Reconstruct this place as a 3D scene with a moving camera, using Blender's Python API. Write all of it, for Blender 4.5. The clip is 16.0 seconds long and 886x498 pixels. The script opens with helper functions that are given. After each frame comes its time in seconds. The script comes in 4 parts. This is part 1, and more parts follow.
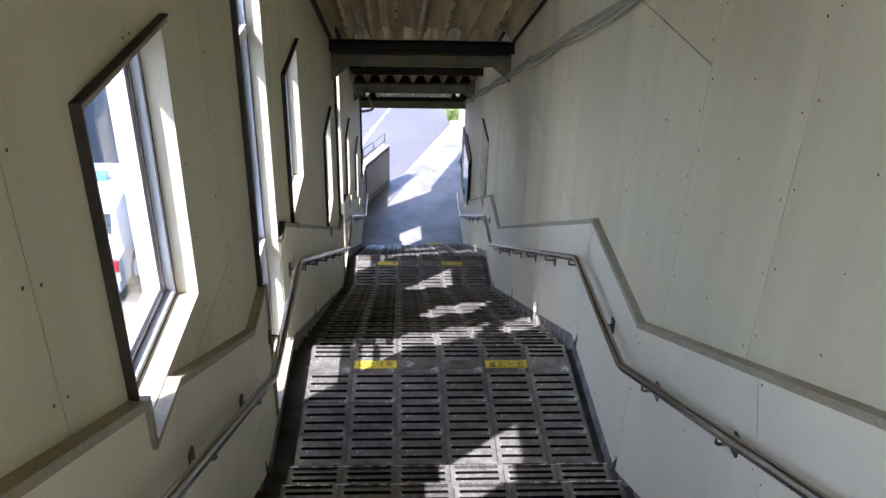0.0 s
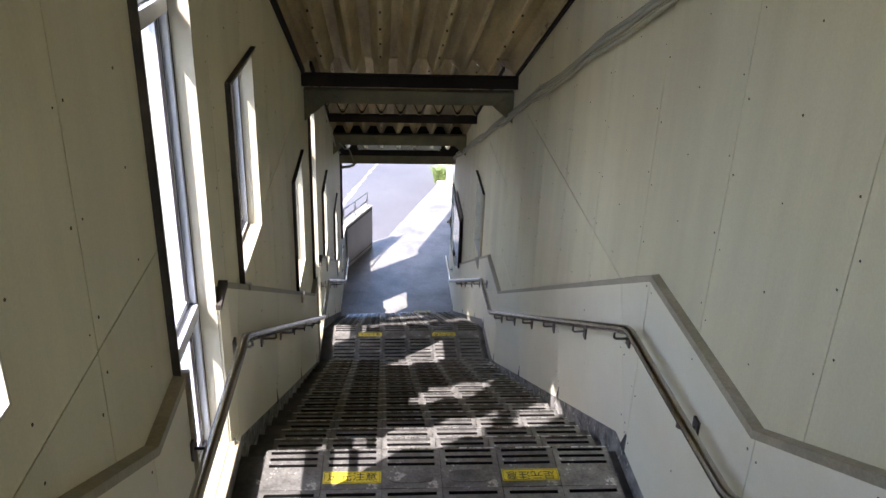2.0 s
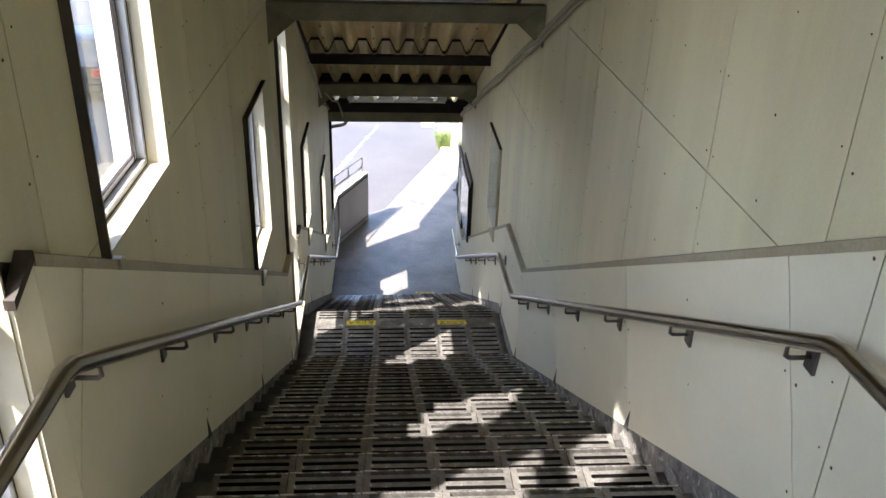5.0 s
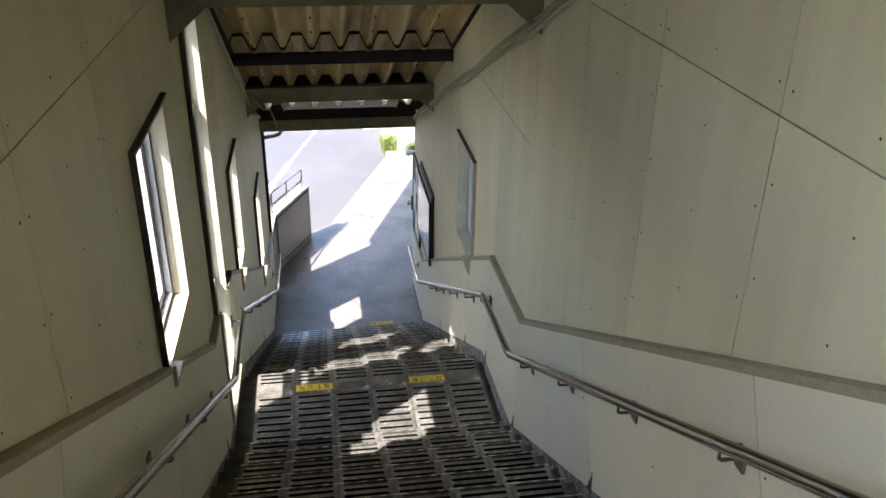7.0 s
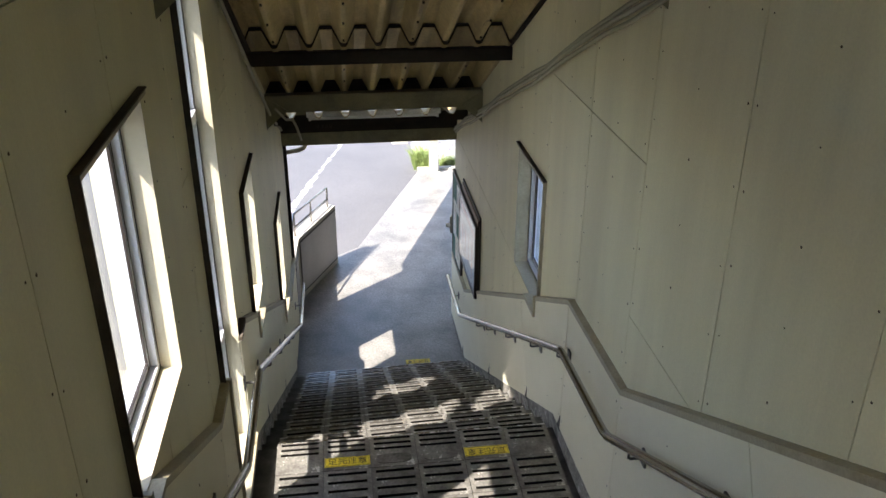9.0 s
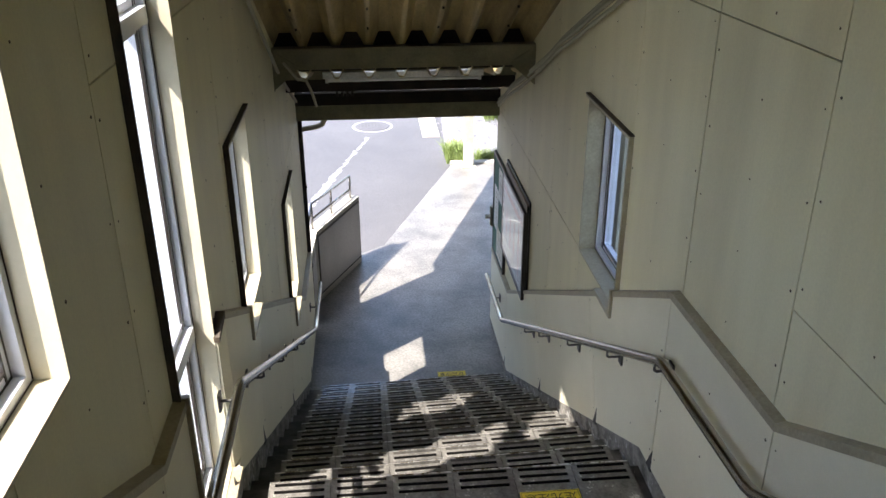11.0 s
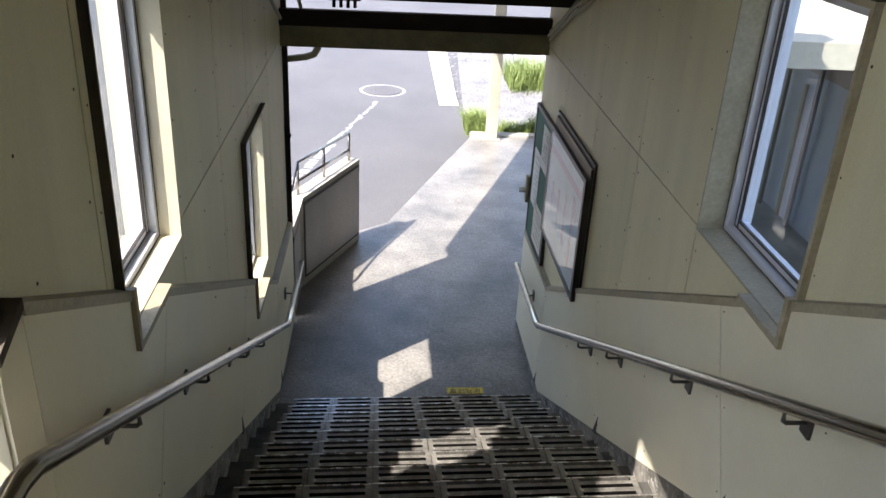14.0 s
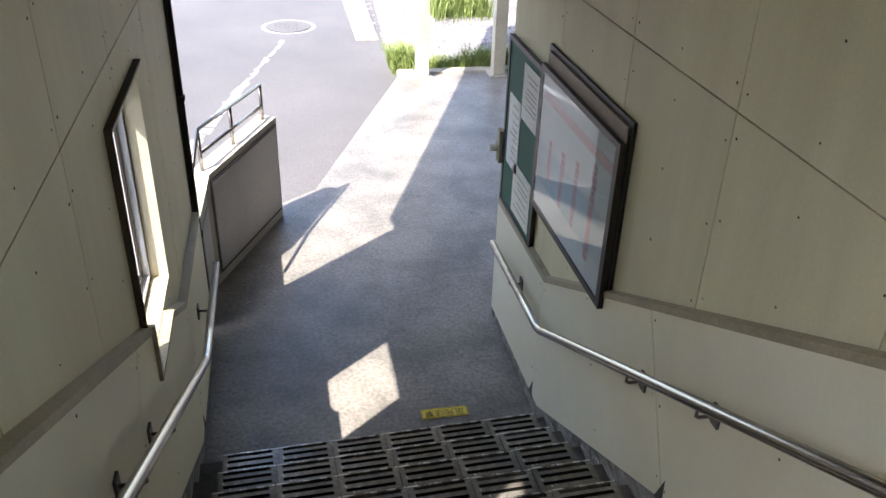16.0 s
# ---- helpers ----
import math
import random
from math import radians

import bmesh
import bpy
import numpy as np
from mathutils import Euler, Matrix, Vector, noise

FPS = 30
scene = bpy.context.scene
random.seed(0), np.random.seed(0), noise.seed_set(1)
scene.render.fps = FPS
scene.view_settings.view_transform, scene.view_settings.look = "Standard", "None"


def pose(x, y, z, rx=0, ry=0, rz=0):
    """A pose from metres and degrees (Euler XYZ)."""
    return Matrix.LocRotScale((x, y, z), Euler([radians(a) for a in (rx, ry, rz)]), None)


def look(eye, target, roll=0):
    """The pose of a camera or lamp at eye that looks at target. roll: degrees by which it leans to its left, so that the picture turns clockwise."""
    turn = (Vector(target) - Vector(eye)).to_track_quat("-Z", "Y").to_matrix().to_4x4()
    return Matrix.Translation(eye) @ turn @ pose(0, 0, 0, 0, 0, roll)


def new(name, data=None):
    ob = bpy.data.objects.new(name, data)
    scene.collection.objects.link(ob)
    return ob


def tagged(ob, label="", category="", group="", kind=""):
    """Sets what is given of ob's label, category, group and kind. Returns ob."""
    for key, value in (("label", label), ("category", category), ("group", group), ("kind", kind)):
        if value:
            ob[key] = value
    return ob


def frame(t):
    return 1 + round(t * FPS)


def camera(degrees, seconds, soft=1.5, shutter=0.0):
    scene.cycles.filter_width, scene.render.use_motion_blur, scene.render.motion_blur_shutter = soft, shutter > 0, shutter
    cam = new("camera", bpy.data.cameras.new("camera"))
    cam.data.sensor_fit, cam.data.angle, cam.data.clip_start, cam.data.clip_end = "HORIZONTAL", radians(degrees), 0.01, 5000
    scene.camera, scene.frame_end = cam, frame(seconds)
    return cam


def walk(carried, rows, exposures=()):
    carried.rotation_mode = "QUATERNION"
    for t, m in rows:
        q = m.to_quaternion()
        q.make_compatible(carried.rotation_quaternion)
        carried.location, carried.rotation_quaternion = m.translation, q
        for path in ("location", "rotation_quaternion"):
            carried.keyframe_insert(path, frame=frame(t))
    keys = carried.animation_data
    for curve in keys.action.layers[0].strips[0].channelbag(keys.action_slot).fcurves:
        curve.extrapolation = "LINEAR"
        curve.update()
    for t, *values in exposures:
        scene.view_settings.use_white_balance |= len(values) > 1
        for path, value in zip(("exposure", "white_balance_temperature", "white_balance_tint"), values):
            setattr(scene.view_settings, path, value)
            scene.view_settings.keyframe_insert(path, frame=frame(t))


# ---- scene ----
cam = camera(56.1, 16.0)
PATH = [
    (0, (0.227, 0.529, 7.737), (0.324, 2.150, 6.813), 1.8),
    (0.5, (0.190, 0.842, 7.560), (0.288, 2.483, 6.671), 1.8),
    (1, (0.182, 1.155, 7.370), (0.259, 2.815, 6.515), 1.5),
    (1.5, (0.201, 1.498, 7.170), (0.284, 3.173, 6.346), 2.3),
    (2, (0.213, 1.773, 7.032), (0.348, 3.464, 6.244), 2.1),
    (2.5, (0.249, 2.058, 6.864), (0.397, 3.730, 6.042), 1.8),
    (3, (0.244, 2.359, 6.731), (0.407, 4.028, 5.906), 1.4),
    (3.2, (0.262, 2.455, 6.702), (0.422, 4.122, 5.875), 1.4),
    (5.3, (0.300, 3.658, 6.069), (0.424, 5.327, 5.236), 1.7),
    (5.5, (0.282, 3.793, 6.030), (0.415, 5.463, 5.201), 1.1),
    (6, (0.250, 4.117, 5.906), (0.497, 5.776, 5.081), 1.6),
    (6.5, (0.200, 4.567, 5.782), (0.407, 6.242, 4.979), 0.6),
    (7, (0.211, 4.999, 5.768), (0.472, 6.649, 4.929), 0.9),
    (7.5, (0.203, 5.375, 5.689), (0.524, 6.957, 4.746), 1.8),
    (8, (0.150, 5.656, 5.588), (0.455, 7.238, 4.640), 2.7),
    (8.5, (0.145, 5.962, 5.453), (0.394, 7.600, 4.588), 1.7),
    (9, (0.128, 6.221, 5.345), (0.344, 7.892, 4.535), 0.2),
    (9.2, (0.160, 6.355, 5.243), (0.308, 8.046, 4.460), -0.7),
    (11.3, (0.171, 7.547, 4.491), (0.326, 9.235, 3.703), -0.1),
    (11.5, (0.147, 7.665, 4.420), (0.318, 9.343, 3.614), -0.6),
    (12, (0.193, 7.973, 4.272), (0.374, 9.657, 3.482), -1.1),
    (12.5, (0.176, 8.289, 4.138), (0.380, 9.965, 3.338), -2.7),
    (13, (0.205, 8.590, 3.968), (0.329, 10.284, 3.190), -1.0),
    (13.5, (0.198, 8.857, 3.823), (0.310, 10.528, 2.993), 1.3),
    (14, (0.213, 9.131, 3.665), (0.357, 10.811, 2.861), 3.1),
    (14.5, (0.183, 9.427, 3.554), (0.489, 11.066, 2.709), 4.3),
    (15, (0.147, 9.771, 3.385), (0.447, 11.354, 2.436), 2.4),
    (15.5, (0.082, 10.193, 3.311), (0.398, 11.764, 2.349), 1.2),
    (16, (0.070, 10.636, 3.290), (0.400, 12.223, 2.358), 1.8),
]
SKY_STRENGTH, SUN_STRENGTH = 0.18, 3.5
EXPOSURES = [(0.0, 2.22, 5580, 24), (1.5, 2.21, 5850, 23), (3.0, 2.3, 6100, 22), (5.5, 2.36, 6250, 18), (7.5, 2.33, 6350, 17), (9.0, 2.13, 6450, 15), (11.5, 2.03, 6350, 16), (13.0, 1.88, 6400, 16), (14.0, 1.87, 6500, 16), (16.0, 2.13, 6650, 17)]
UNIT = 1.07
walk(cam, [(t, look(Vector(eye) * UNIT, Vector(target) * UNIT, roll)) for t, eye, target, roll in PATH], EXPOSURES)

# ---- world and sun ----
SUN_X, SUN_Y = 0.61, 0.505          # how far the light travels along x and y for each metre it falls
sun_elev = math.atan2(1.0, math.hypot(SUN_X, SUN_Y))
world = bpy.data.worlds.new("sky")
scene.world = world
world.use_nodes = True
wn = world.node_tree
sky = wn.nodes.new("ShaderNodeTexSky")
sky.sky_type = "NISHITA"
sky.sun_disc = False
sky.dust_density = 1.8
sky.sun_elevation = sun_elev
sky.sun_rotation = math.atan2(-SUN_X, -SUN_Y)
wn.nodes["Background"].inputs["Strength"].default_value = SKY_STRENGTH
wn.links.new(sky.outputs[0], wn.nodes["Background"].inputs["Color"])
sun_data = bpy.data.lights.new("sun", "SUN")
sun_data.energy, sun_data.angle, sun_data.color = SUN_STRENGTH, radians(0.6), (1.0, 0.95, 0.86)
sun = new("sun", sun_data)
sun.matrix_world = look((-SUN_X * 20, -SUN_Y * 20, 20), (0, 0, 0))

# ---- materials ----
def socket(node, name, value):
    node.inputs[name].default_value = value


def material(name, base, dark, rough=0.6, metal=0.0, scale=3.0, fine=60.0, bump=0.15, streak=0.0, speckle=0.0, random_tint=0.0, spots=None, spot_level=0.62, grain_amount=0.12, specular=0.5):
    """Paint or stone with stains at a large scale, grain at a fine one, and relief."""
    m = bpy.data.materials.new(name)
    m.use_nodes = True
    t, n = m.node_tree, m.node_tree.nodes
    p = n["Principled BSDF"]
    co = n.new("ShaderNodeTexCoord")
    mp = n.new("ShaderNodeMapping")
    t.links.new(co.outputs["Object"], mp.inputs["Vector"])
    if streak:
        mp.inputs["Scale"].default_value = streak if isinstance(streak, tuple) else (1, 1, streak)
    big = n.new("ShaderNodeTexNoise")
    socket(big, "Scale", scale), socket(big, "Detail", 6.0), socket(big, "Roughness", 0.65)
    t.links.new(mp.outputs[0], big.inputs["Vector"])
    ramp = n.new("ShaderNodeValToRGB")
    ramp.color_ramp.elements[0].position, ramp.color_ramp.elements[1].position = 0.32, 0.62
    ramp.color_ramp.elements[0].color, ramp.color_ramp.elements[1].color = (*dark, 1), (*base, 1)
    t.links.new(big.outputs["Fac"], ramp.inputs["Fac"])
    small = n.new("ShaderNodeTexNoise")
    socket(small, "Scale", fine), socket(small, "Detail", 4.0)
    t.links.new(co.outputs["Object"], small.inputs["Vector"])
    grain = n.new("ShaderNodeMapRange")
    socket(grain, "To Min", 1 - grain_amount - speckle), socket(grain, "To Max", 1 + grain_amount + speckle)
    socket(grain, "From Min", 0.3), socket(grain, "From Max", 0.7)
    t.links.new(small.outputs["Fac"], grain.inputs["Value"])
    mix = n.new("ShaderNodeMix")
    mix.data_type, mix.blend_type = "RGBA", "MULTIPLY"
    socket(mix, "Factor", 1.0)
    t.links.new(ramp.outputs["Color"], mix.inputs["A"])
    t.links.new(grain.outputs[0], mix.inputs["B"])
    out = mix.outputs["Result"]
    if spots:
        sp = n.new("ShaderNodeTexNoise")
        socket(sp, "Scale", scale * 2.3), socket(sp, "Detail", 8.0), socket(sp, "Roughness", 0.7)
        t.links.new(mp.outputs[0], sp.inputs["Vector"])
        sr = n.new("ShaderNodeMapRange")
        socket(sr, "From Min", spot_level), socket(sr, "From Max", spot_level + 0.06)
        t.links.new(sp.outputs["Fac"], sr.inputs["Value"])
        sm = n.new("ShaderNodeMix")
        sm.data_type = "RGBA"
        t.links.new(sr.outputs[0], sm.inputs["Factor"])
        t.links.new(out, sm.inputs["A"])
        sm.inputs["B"].default_value = (*spots, 1)
        out = sm.outputs["Result"]
    if random_tint:
        info = n.new("ShaderNodeObjectInfo")
        rr = n.new("ShaderNodeMapRange")
        socket(rr, "To Min", 1 - random_tint), socket(rr, "To Max", 1 + random_tint)
        t.links.new(info.outputs["Random"], rr.inputs["Value"])
        rm = n.new("ShaderNodeMix")
        rm.data_type, rm.blend_type = "RGBA", "MULTIPLY"
        socket(rm, "Factor", 1.0)
        t.links.new(out, rm.inputs["A"])
        t.links.new(rr.outputs[0], rm.inputs["B"])
        out = rm.outputs["Result"]
    t.links.new(out, p.inputs["Base Color"])
    rg = n.new("ShaderNodeMapRange")
    socket(rg, "To Min", max(0.03, rough - 0.12)), socket(rg, "To Max", min(1, rough + 0.12))
    t.links.new(big.outputs["Fac"], rg.inputs["Value"])
    t.links.new(rg.outputs[0], p.inputs["Roughness"])
    socket(p, "Metallic", metal), socket(p, "Specular IOR Level", specular)
    if bump:
        b = n.new("ShaderNodeBump")
        socket(b, "Strength", bump), socket(b, "Distance", 0.004)
        t.links.new(small.outputs["Fac"], b.inputs["Height"])
        t.links.new(b.outputs[0], p.inputs["Normal"])
    return m


def plain(name, color, rough=0.5, metal=0.0, transmission=0.0, ior=1.5, emit=0.0, fine=40.0):
    m = bpy.data.materials.new(name)
    m.use_nodes = True
    t, n = m.node_tree, m.node_tree.nodes
    p = n["Principled BSDF"]
    socket(p, "Base Color", (*color, 1)), socket(p, "Roughness", rough), socket(p, "Metallic", metal)
    socket(p, "Transmission Weight", transmission), socket(p, "IOR", ior)
    if emit:
        socket(p, "Emission Color", (*color, 1)), socket(p, "Emission Strength", emit)
    if not transmission:
        noise_node = n.new("ShaderNodeTexNoise")
        socket(noise_node, "Scale", fine)
        rg = n.new("ShaderNodeMapRange")
        socket(rg, "To Min", max(0.02, rough - 0.03)), socket(rg, "To Max", min(1, rough + 0.03))
        co = n.new("ShaderNodeTexCoord")
        t.links.new(co.outputs["Object"], noise_node.inputs["Vector"])
        t.links.new(noise_node.outputs["Fac"], rg.inputs["Value"])
        t.links.new(rg.outputs[0], p.inputs["Roughness"])
    return m


WALL = material("wall_paint", (0.735, 0.68, 0.45), (0.63, 0.577, 0.37), 0.55, scale=2.2, fine=90, bump=0.04, streak=0.16, random_tint=0.045, grain_amount=0.035)
WAINSCOT = material("wainscot_paint", (0.81, 0.765, 0.575), (0.74, 0.692, 0.505), 0.5, scale=1.2, fine=80, bump=0.03, random_tint=0.03, grain_amount=0.02)
TRIM = material("trim_paint", (0.4, 0.35, 0.23), (0.3, 0.26, 0.16), 0.5, scale=5, fine=70, bump=0.08)
OLIVE = material("olive_reveal", (0.42, 0.375, 0.25), (0.33, 0.29, 0.185), 0.5, scale=3, fine=70, bump=0.08, spots=(0.16, 0.125, 0.075), spot_level=0.68)
REVEAL = material("reveal_paint", (0.58, 0.535, 0.39), (0.5, 0.457, 0.32), 0.45, scale=2.5, fine=60, bump=0.03, grain_amount=0.02)
JOINT = material("backing_board", (0.1, 0.088, 0.066), (0.05, 0.043, 0.032), 0.8)
SCREW = material("rusty_screw", (0.13, 0.095, 0.06), (0.05, 0.035, 0.022), 0.7, specular=0.2)
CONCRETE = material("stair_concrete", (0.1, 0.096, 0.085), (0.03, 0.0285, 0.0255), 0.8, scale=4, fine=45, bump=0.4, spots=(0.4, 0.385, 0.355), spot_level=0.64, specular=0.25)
SKIRTING = material("skirting_mortar", (0.3, 0.283, 0.245), (0.08, 0.075, 0.064), 0.85, scale=8, fine=50, bump=0.5, spots=(0.46, 0.44, 0.4), spot_level=0.57, specular=0.25)
FLOOR = material("floor_concrete", (0.27, 0.256, 0.228), (0.115, 0.11, 0.1), 0.4, scale=1.6, fine=38, bump=0.3, speckle=0.16, spots=(0.09, 0.085, 0.075), spot_level=0.66, specular=0.4)
PLATE = material("cast_plate", (0.36, 0.342, 0.3), (0.17, 0.161, 0.14), 0.25, 0.5, scale=6, fine=70, bump=0.2, random_tint=0.2, grain_amount=0.2)
WORN = material("worn_plate_edge", (0.6, 0.58, 0.54), (0.42, 0.4, 0.37), 0.28, 0.8, scale=6, fine=60, bump=0.1)
# near-black that puts the shade inside the plate slots into their colour
SLOT = material("slot_shade", (0.012, 0.011, 0.01), (0.007, 0.0065, 0.006), 0.95, specular=0.05)
STEEL = plain("brushed_steel", (0.36, 0.34, 0.31), 0.22, 1.0, fine=300)
BRACKET = plain("bracket_steel", (0.12, 0.11, 0.1), 0.45, 0.6)
ALUMINIUM = plain("aluminium_frame", (0.7, 0.72, 0.77), 0.4, 0.25)
def pane_glass(name, tint):
    """Thin clear glass: what lies behind shows straight through, with a mirror gloss that grows at grazing angles."""
    m = bpy.data.materials.new(name)
    m.use_nodes = True
    t, n = m.node_tree, m.node_tree.nodes
    n.remove(n["Principled BSDF"])
    clear, gloss, mix, facing, power, scale = (n.new("ShaderNode" + k) for k in ("BsdfTransparent", "BsdfGlossy", "MixShader", "LayerWeight", "Math", "MapRange"))
    socket(clear, "Color", (*tint, 1)), socket(gloss, "Roughness", 0.02)
    socket(facing, "Blend", 0.5), socket(scale, "To Min", 0.035), socket(scale, "To Max", 0.9)
    power.operation = "POWER"
    power.inputs[1].default_value = 5.0
    t.links.new(facing.outputs["Facing"], power.inputs[0])
    t.links.new(power.outputs[0], scale.inputs["Value"])
    t.links.new(scale.outputs[0], mix.inputs[0])
    t.links.new(clear.outputs[0], mix.inputs[1])
    t.links.new(gloss.outputs[0], mix.inputs[2])
    t.links.new(mix.outputs[0], n["Material Output"].inputs["Surface"])
    return m


GLASS = pane_glass("window_glass", (0.93, 0.96, 0.97))
ROOF = material("roof_sheet", (0.56, 0.44, 0.21), (0.21, 0.155, 0.068), 0.5, scale=5.0, fine=30, bump=0.15, streak=(1.0, 0.12, 0.12), spots=(0.1, 0.065, 0.035), spot_level=0.64, specular=0.25)
BEAM = material("beam_paint", (0.22, 0.2, 0.11), (0.13, 0.115, 0.06), 0.6, scale=4, fine=60, bump=0.1)
CHANNEL = material("dark_channel", (0.028, 0.022, 0.016), (0.014, 0.011, 0.008), 0.7, scale=5, specular=0.15)
YELLOW = material("yellow_sticker", (0.78, 0.6, 0.03), (0.62, 0.46, 0.04), 0.5, scale=18, fine=80, bump=0.05)
INK = plain("black_ink", (0.02, 0.02, 0.02), 0.6)
CONDUIT = plain("conduit_grey", (0.36, 0.335, 0.235), 0.75)
ASPHALT = material("asphalt", (0.115, 0.113, 0.115), (0.085, 0.084, 0.086), 0.75, scale=0.5, fine=70, bump=0.5, speckle=0.2)
LINE = material("road_paint", (0.42, 0.42, 0.41), (0.22, 0.22, 0.22), 0.6, scale=6)
# brown of the metal caps, also of the shade painted round the windows
EDGE_CAP = material("edge_shade_and_cap", (0.07, 0.053, 0.033), (0.03, 0.023, 0.014), 0.7, scale=6)
BROWN = material("dark_brown_frame", (0.028, 0.021, 0.016), (0.017, 0.013, 0.01), 0.4, scale=6)
SIGNBOX = material("sign_box_brown", (0.26, 0.19, 0.13), (0.18, 0.13, 0.09), 0.5, scale=5)
GREEN = material("green_board", (0.02, 0.115, 0.075), (0.015, 0.09, 0.06), 0.7, scale=6, fine=120)
PAPER = material("paper", (0.82, 0.81, 0.77), (0.74, 0.73, 0.68), 0.7, scale=4)
OLDPAPER = material("old_paper", (0.8, 0.74, 0.6), (0.74, 0.72, 0.66), 0.7, scale=3)
GREYPANEL = material("grey_panel", (0.42, 0.41, 0.4), (0.35, 0.34, 0.33), 0.5, scale=3, streak=0.3)
CREAM = material("cream_concrete", (0.47, 0.45, 0.385), (0.37, 0.355, 0.3), 0.7, scale=3)
POST = material("post_paint", (0.5, 0.475, 0.375), (0.42, 0.395, 0.31), 0.5, scale=3)
GRASS = material("weed_leaf", (0.22, 0.29, 0.08), (0.12, 0.17, 0.045), 0.6, scale=12, bump=0)
GRAVEL = material("gravel", (0.24, 0.24, 0.25), (0.13, 0.13, 0.135), 0.9, scale=2, fine=25, bump=0.8, speckle=0.3)

# ---- mesh helpers ----
INSIDE = Matrix.Scale(UNIT, 4)                                     # the stair
OUTSIDE = INSIDE @ Matrix.Translation((0.1, 10.3, 3.4)) @ Matrix.Scale(1.021, 4) @ Matrix.Translation((-0.1, -10.3, -3.4))   # the ground floor and yard
PLACE = INSIDE


def mesh_object(name, bm, mats, parent=None, label=""):
    bm.transform(PLACE)
    bmesh.ops.recalc_face_normals(bm, faces=bm.faces)
    me = bpy.data.meshes.new(name)
    bm.to_mesh(me)
    bm.free()
    for m in mats if isinstance(mats, (list, tuple)) else [mats]:
        me.materials.append(m)
    ob = new(name, me)
    if parent:
        ob.parent = parent
        ob.matrix_parent_inverse = parent.matrix_basis.inverted()
    if label:
        ob["label"] = label
    return ob


def part(name, bm, mat, parent, label=""):
    return mesh_object(name, bm, mat, parent, label)


def thing(name, label, category, x=0, y=0, z=0, group="", kind=""):
    e = new(name)
    e.empty_display_size = 0.1
    e.matrix_basis = Matrix.Translation(PLACE @ Vector((x, y, z)))
    return tagged(e, label, category, group, kind)


def box(bm, x0, x1, y0, y1, z0, z1, slot=0):
    v = [bm.verts.new((x, y, z)) for x in (x0, x1) for y in (y0, y1) for z in (z0, z1)]
    for q in ((0, 1, 3, 2), (4, 6, 7, 5), (0, 4, 5, 1), (2, 3, 7, 6), (0, 2, 6, 4), (1, 5, 7, 3)):
        bm.faces.new([v[i] for i in q]).material_index = slot
    return bm


def boxed(*a):
    return box(bmesh.new(), *a)


def soft(bm, width=0.004, segments=2):
    bmesh.ops.bevel(bm, geom=list(bm.edges), offset=width, segments=segments, affect="EDGES", profile=0.6)
    return bm


def prism(bm, poly, xa, xb, slot=0):
    """A slab between two x planes over a convex outline in y and z."""
    a = [bm.verts.new((xa, y, z)) for y, z in poly]
    b = [bm.verts.new((xb, y, z)) for y, z in poly]
    bm.faces.new(a).material_index = slot
    bm.faces.new(b[::-1]).material_index = slot
    for i in range(len(poly)):
        j = (i + 1) % len(poly)
        bm.faces.new((a[i], b[i], b[j], a[j])).material_index = slot


def tube(bm, points, radius, sides=10):
    """A round bar along a line of points, mitred at the bends."""
    pts = [Vector(p) for p in points]
    rings = []
    for i, p in enumerate(pts):
        d0 = (pts[i] - pts[i - 1]).normalized() if i else (pts[1] - pts[0]).normalized()
        d1 = (pts[i + 1] - pts[i]).normalized() if i < len(pts) - 1 else d0
        d = (d0 + d1).normalized()
        side = d.cross(Vector((0, 0, 1)))
        side = side.normalized() if side.length > 1e-4 else Vector((1, 0, 0))
        up = side.cross(d).normalized()
        grow = 1 / max(0.5, d.dot(d1))
        rings.append([bm.verts.new(p + side * radius * math.cos(k * 2 * math.pi / sides) + up * radius * grow * math.sin(k * 2 * math.pi / sides)) for k in range(sides)])
    for r0, r1 in zip(rings, rings[1:]):
        for k in range(sides):
            f = bm.faces.new((r0[k], r0[(k + 1) % sides], r1[(k + 1) % sides], r1[k]))
            f.smooth = True
    bm.faces.new(rings[0]), bm.faces.new(rings[-1][::-1])
    return bm


def at(line, y):
    """Height of a line of (y, z) points at y."""
    for (a, za), (b, zb) in zip(line, line[1:]):
        if y <= b:
            return za + (zb - za) * (y - a) / (b - a)
    return line[-1][1]


def clip(poly, f):
    """Keep the part of a convex outline where f(y, z) >= 0."""
    out = []
    for i, p in enumerate(poly):
        q = poly[(i + 1) % len(poly)]
        fp, fq = f(*p), f(*q)
        if fp >= 0:
            out.append(p)
        if fp * fq < 0:
            u = fp / (fp - fq)
            out.append((p[0] + u * (q[0] - p[0]), p[1] + u * (q[1] - p[1])))
    return out


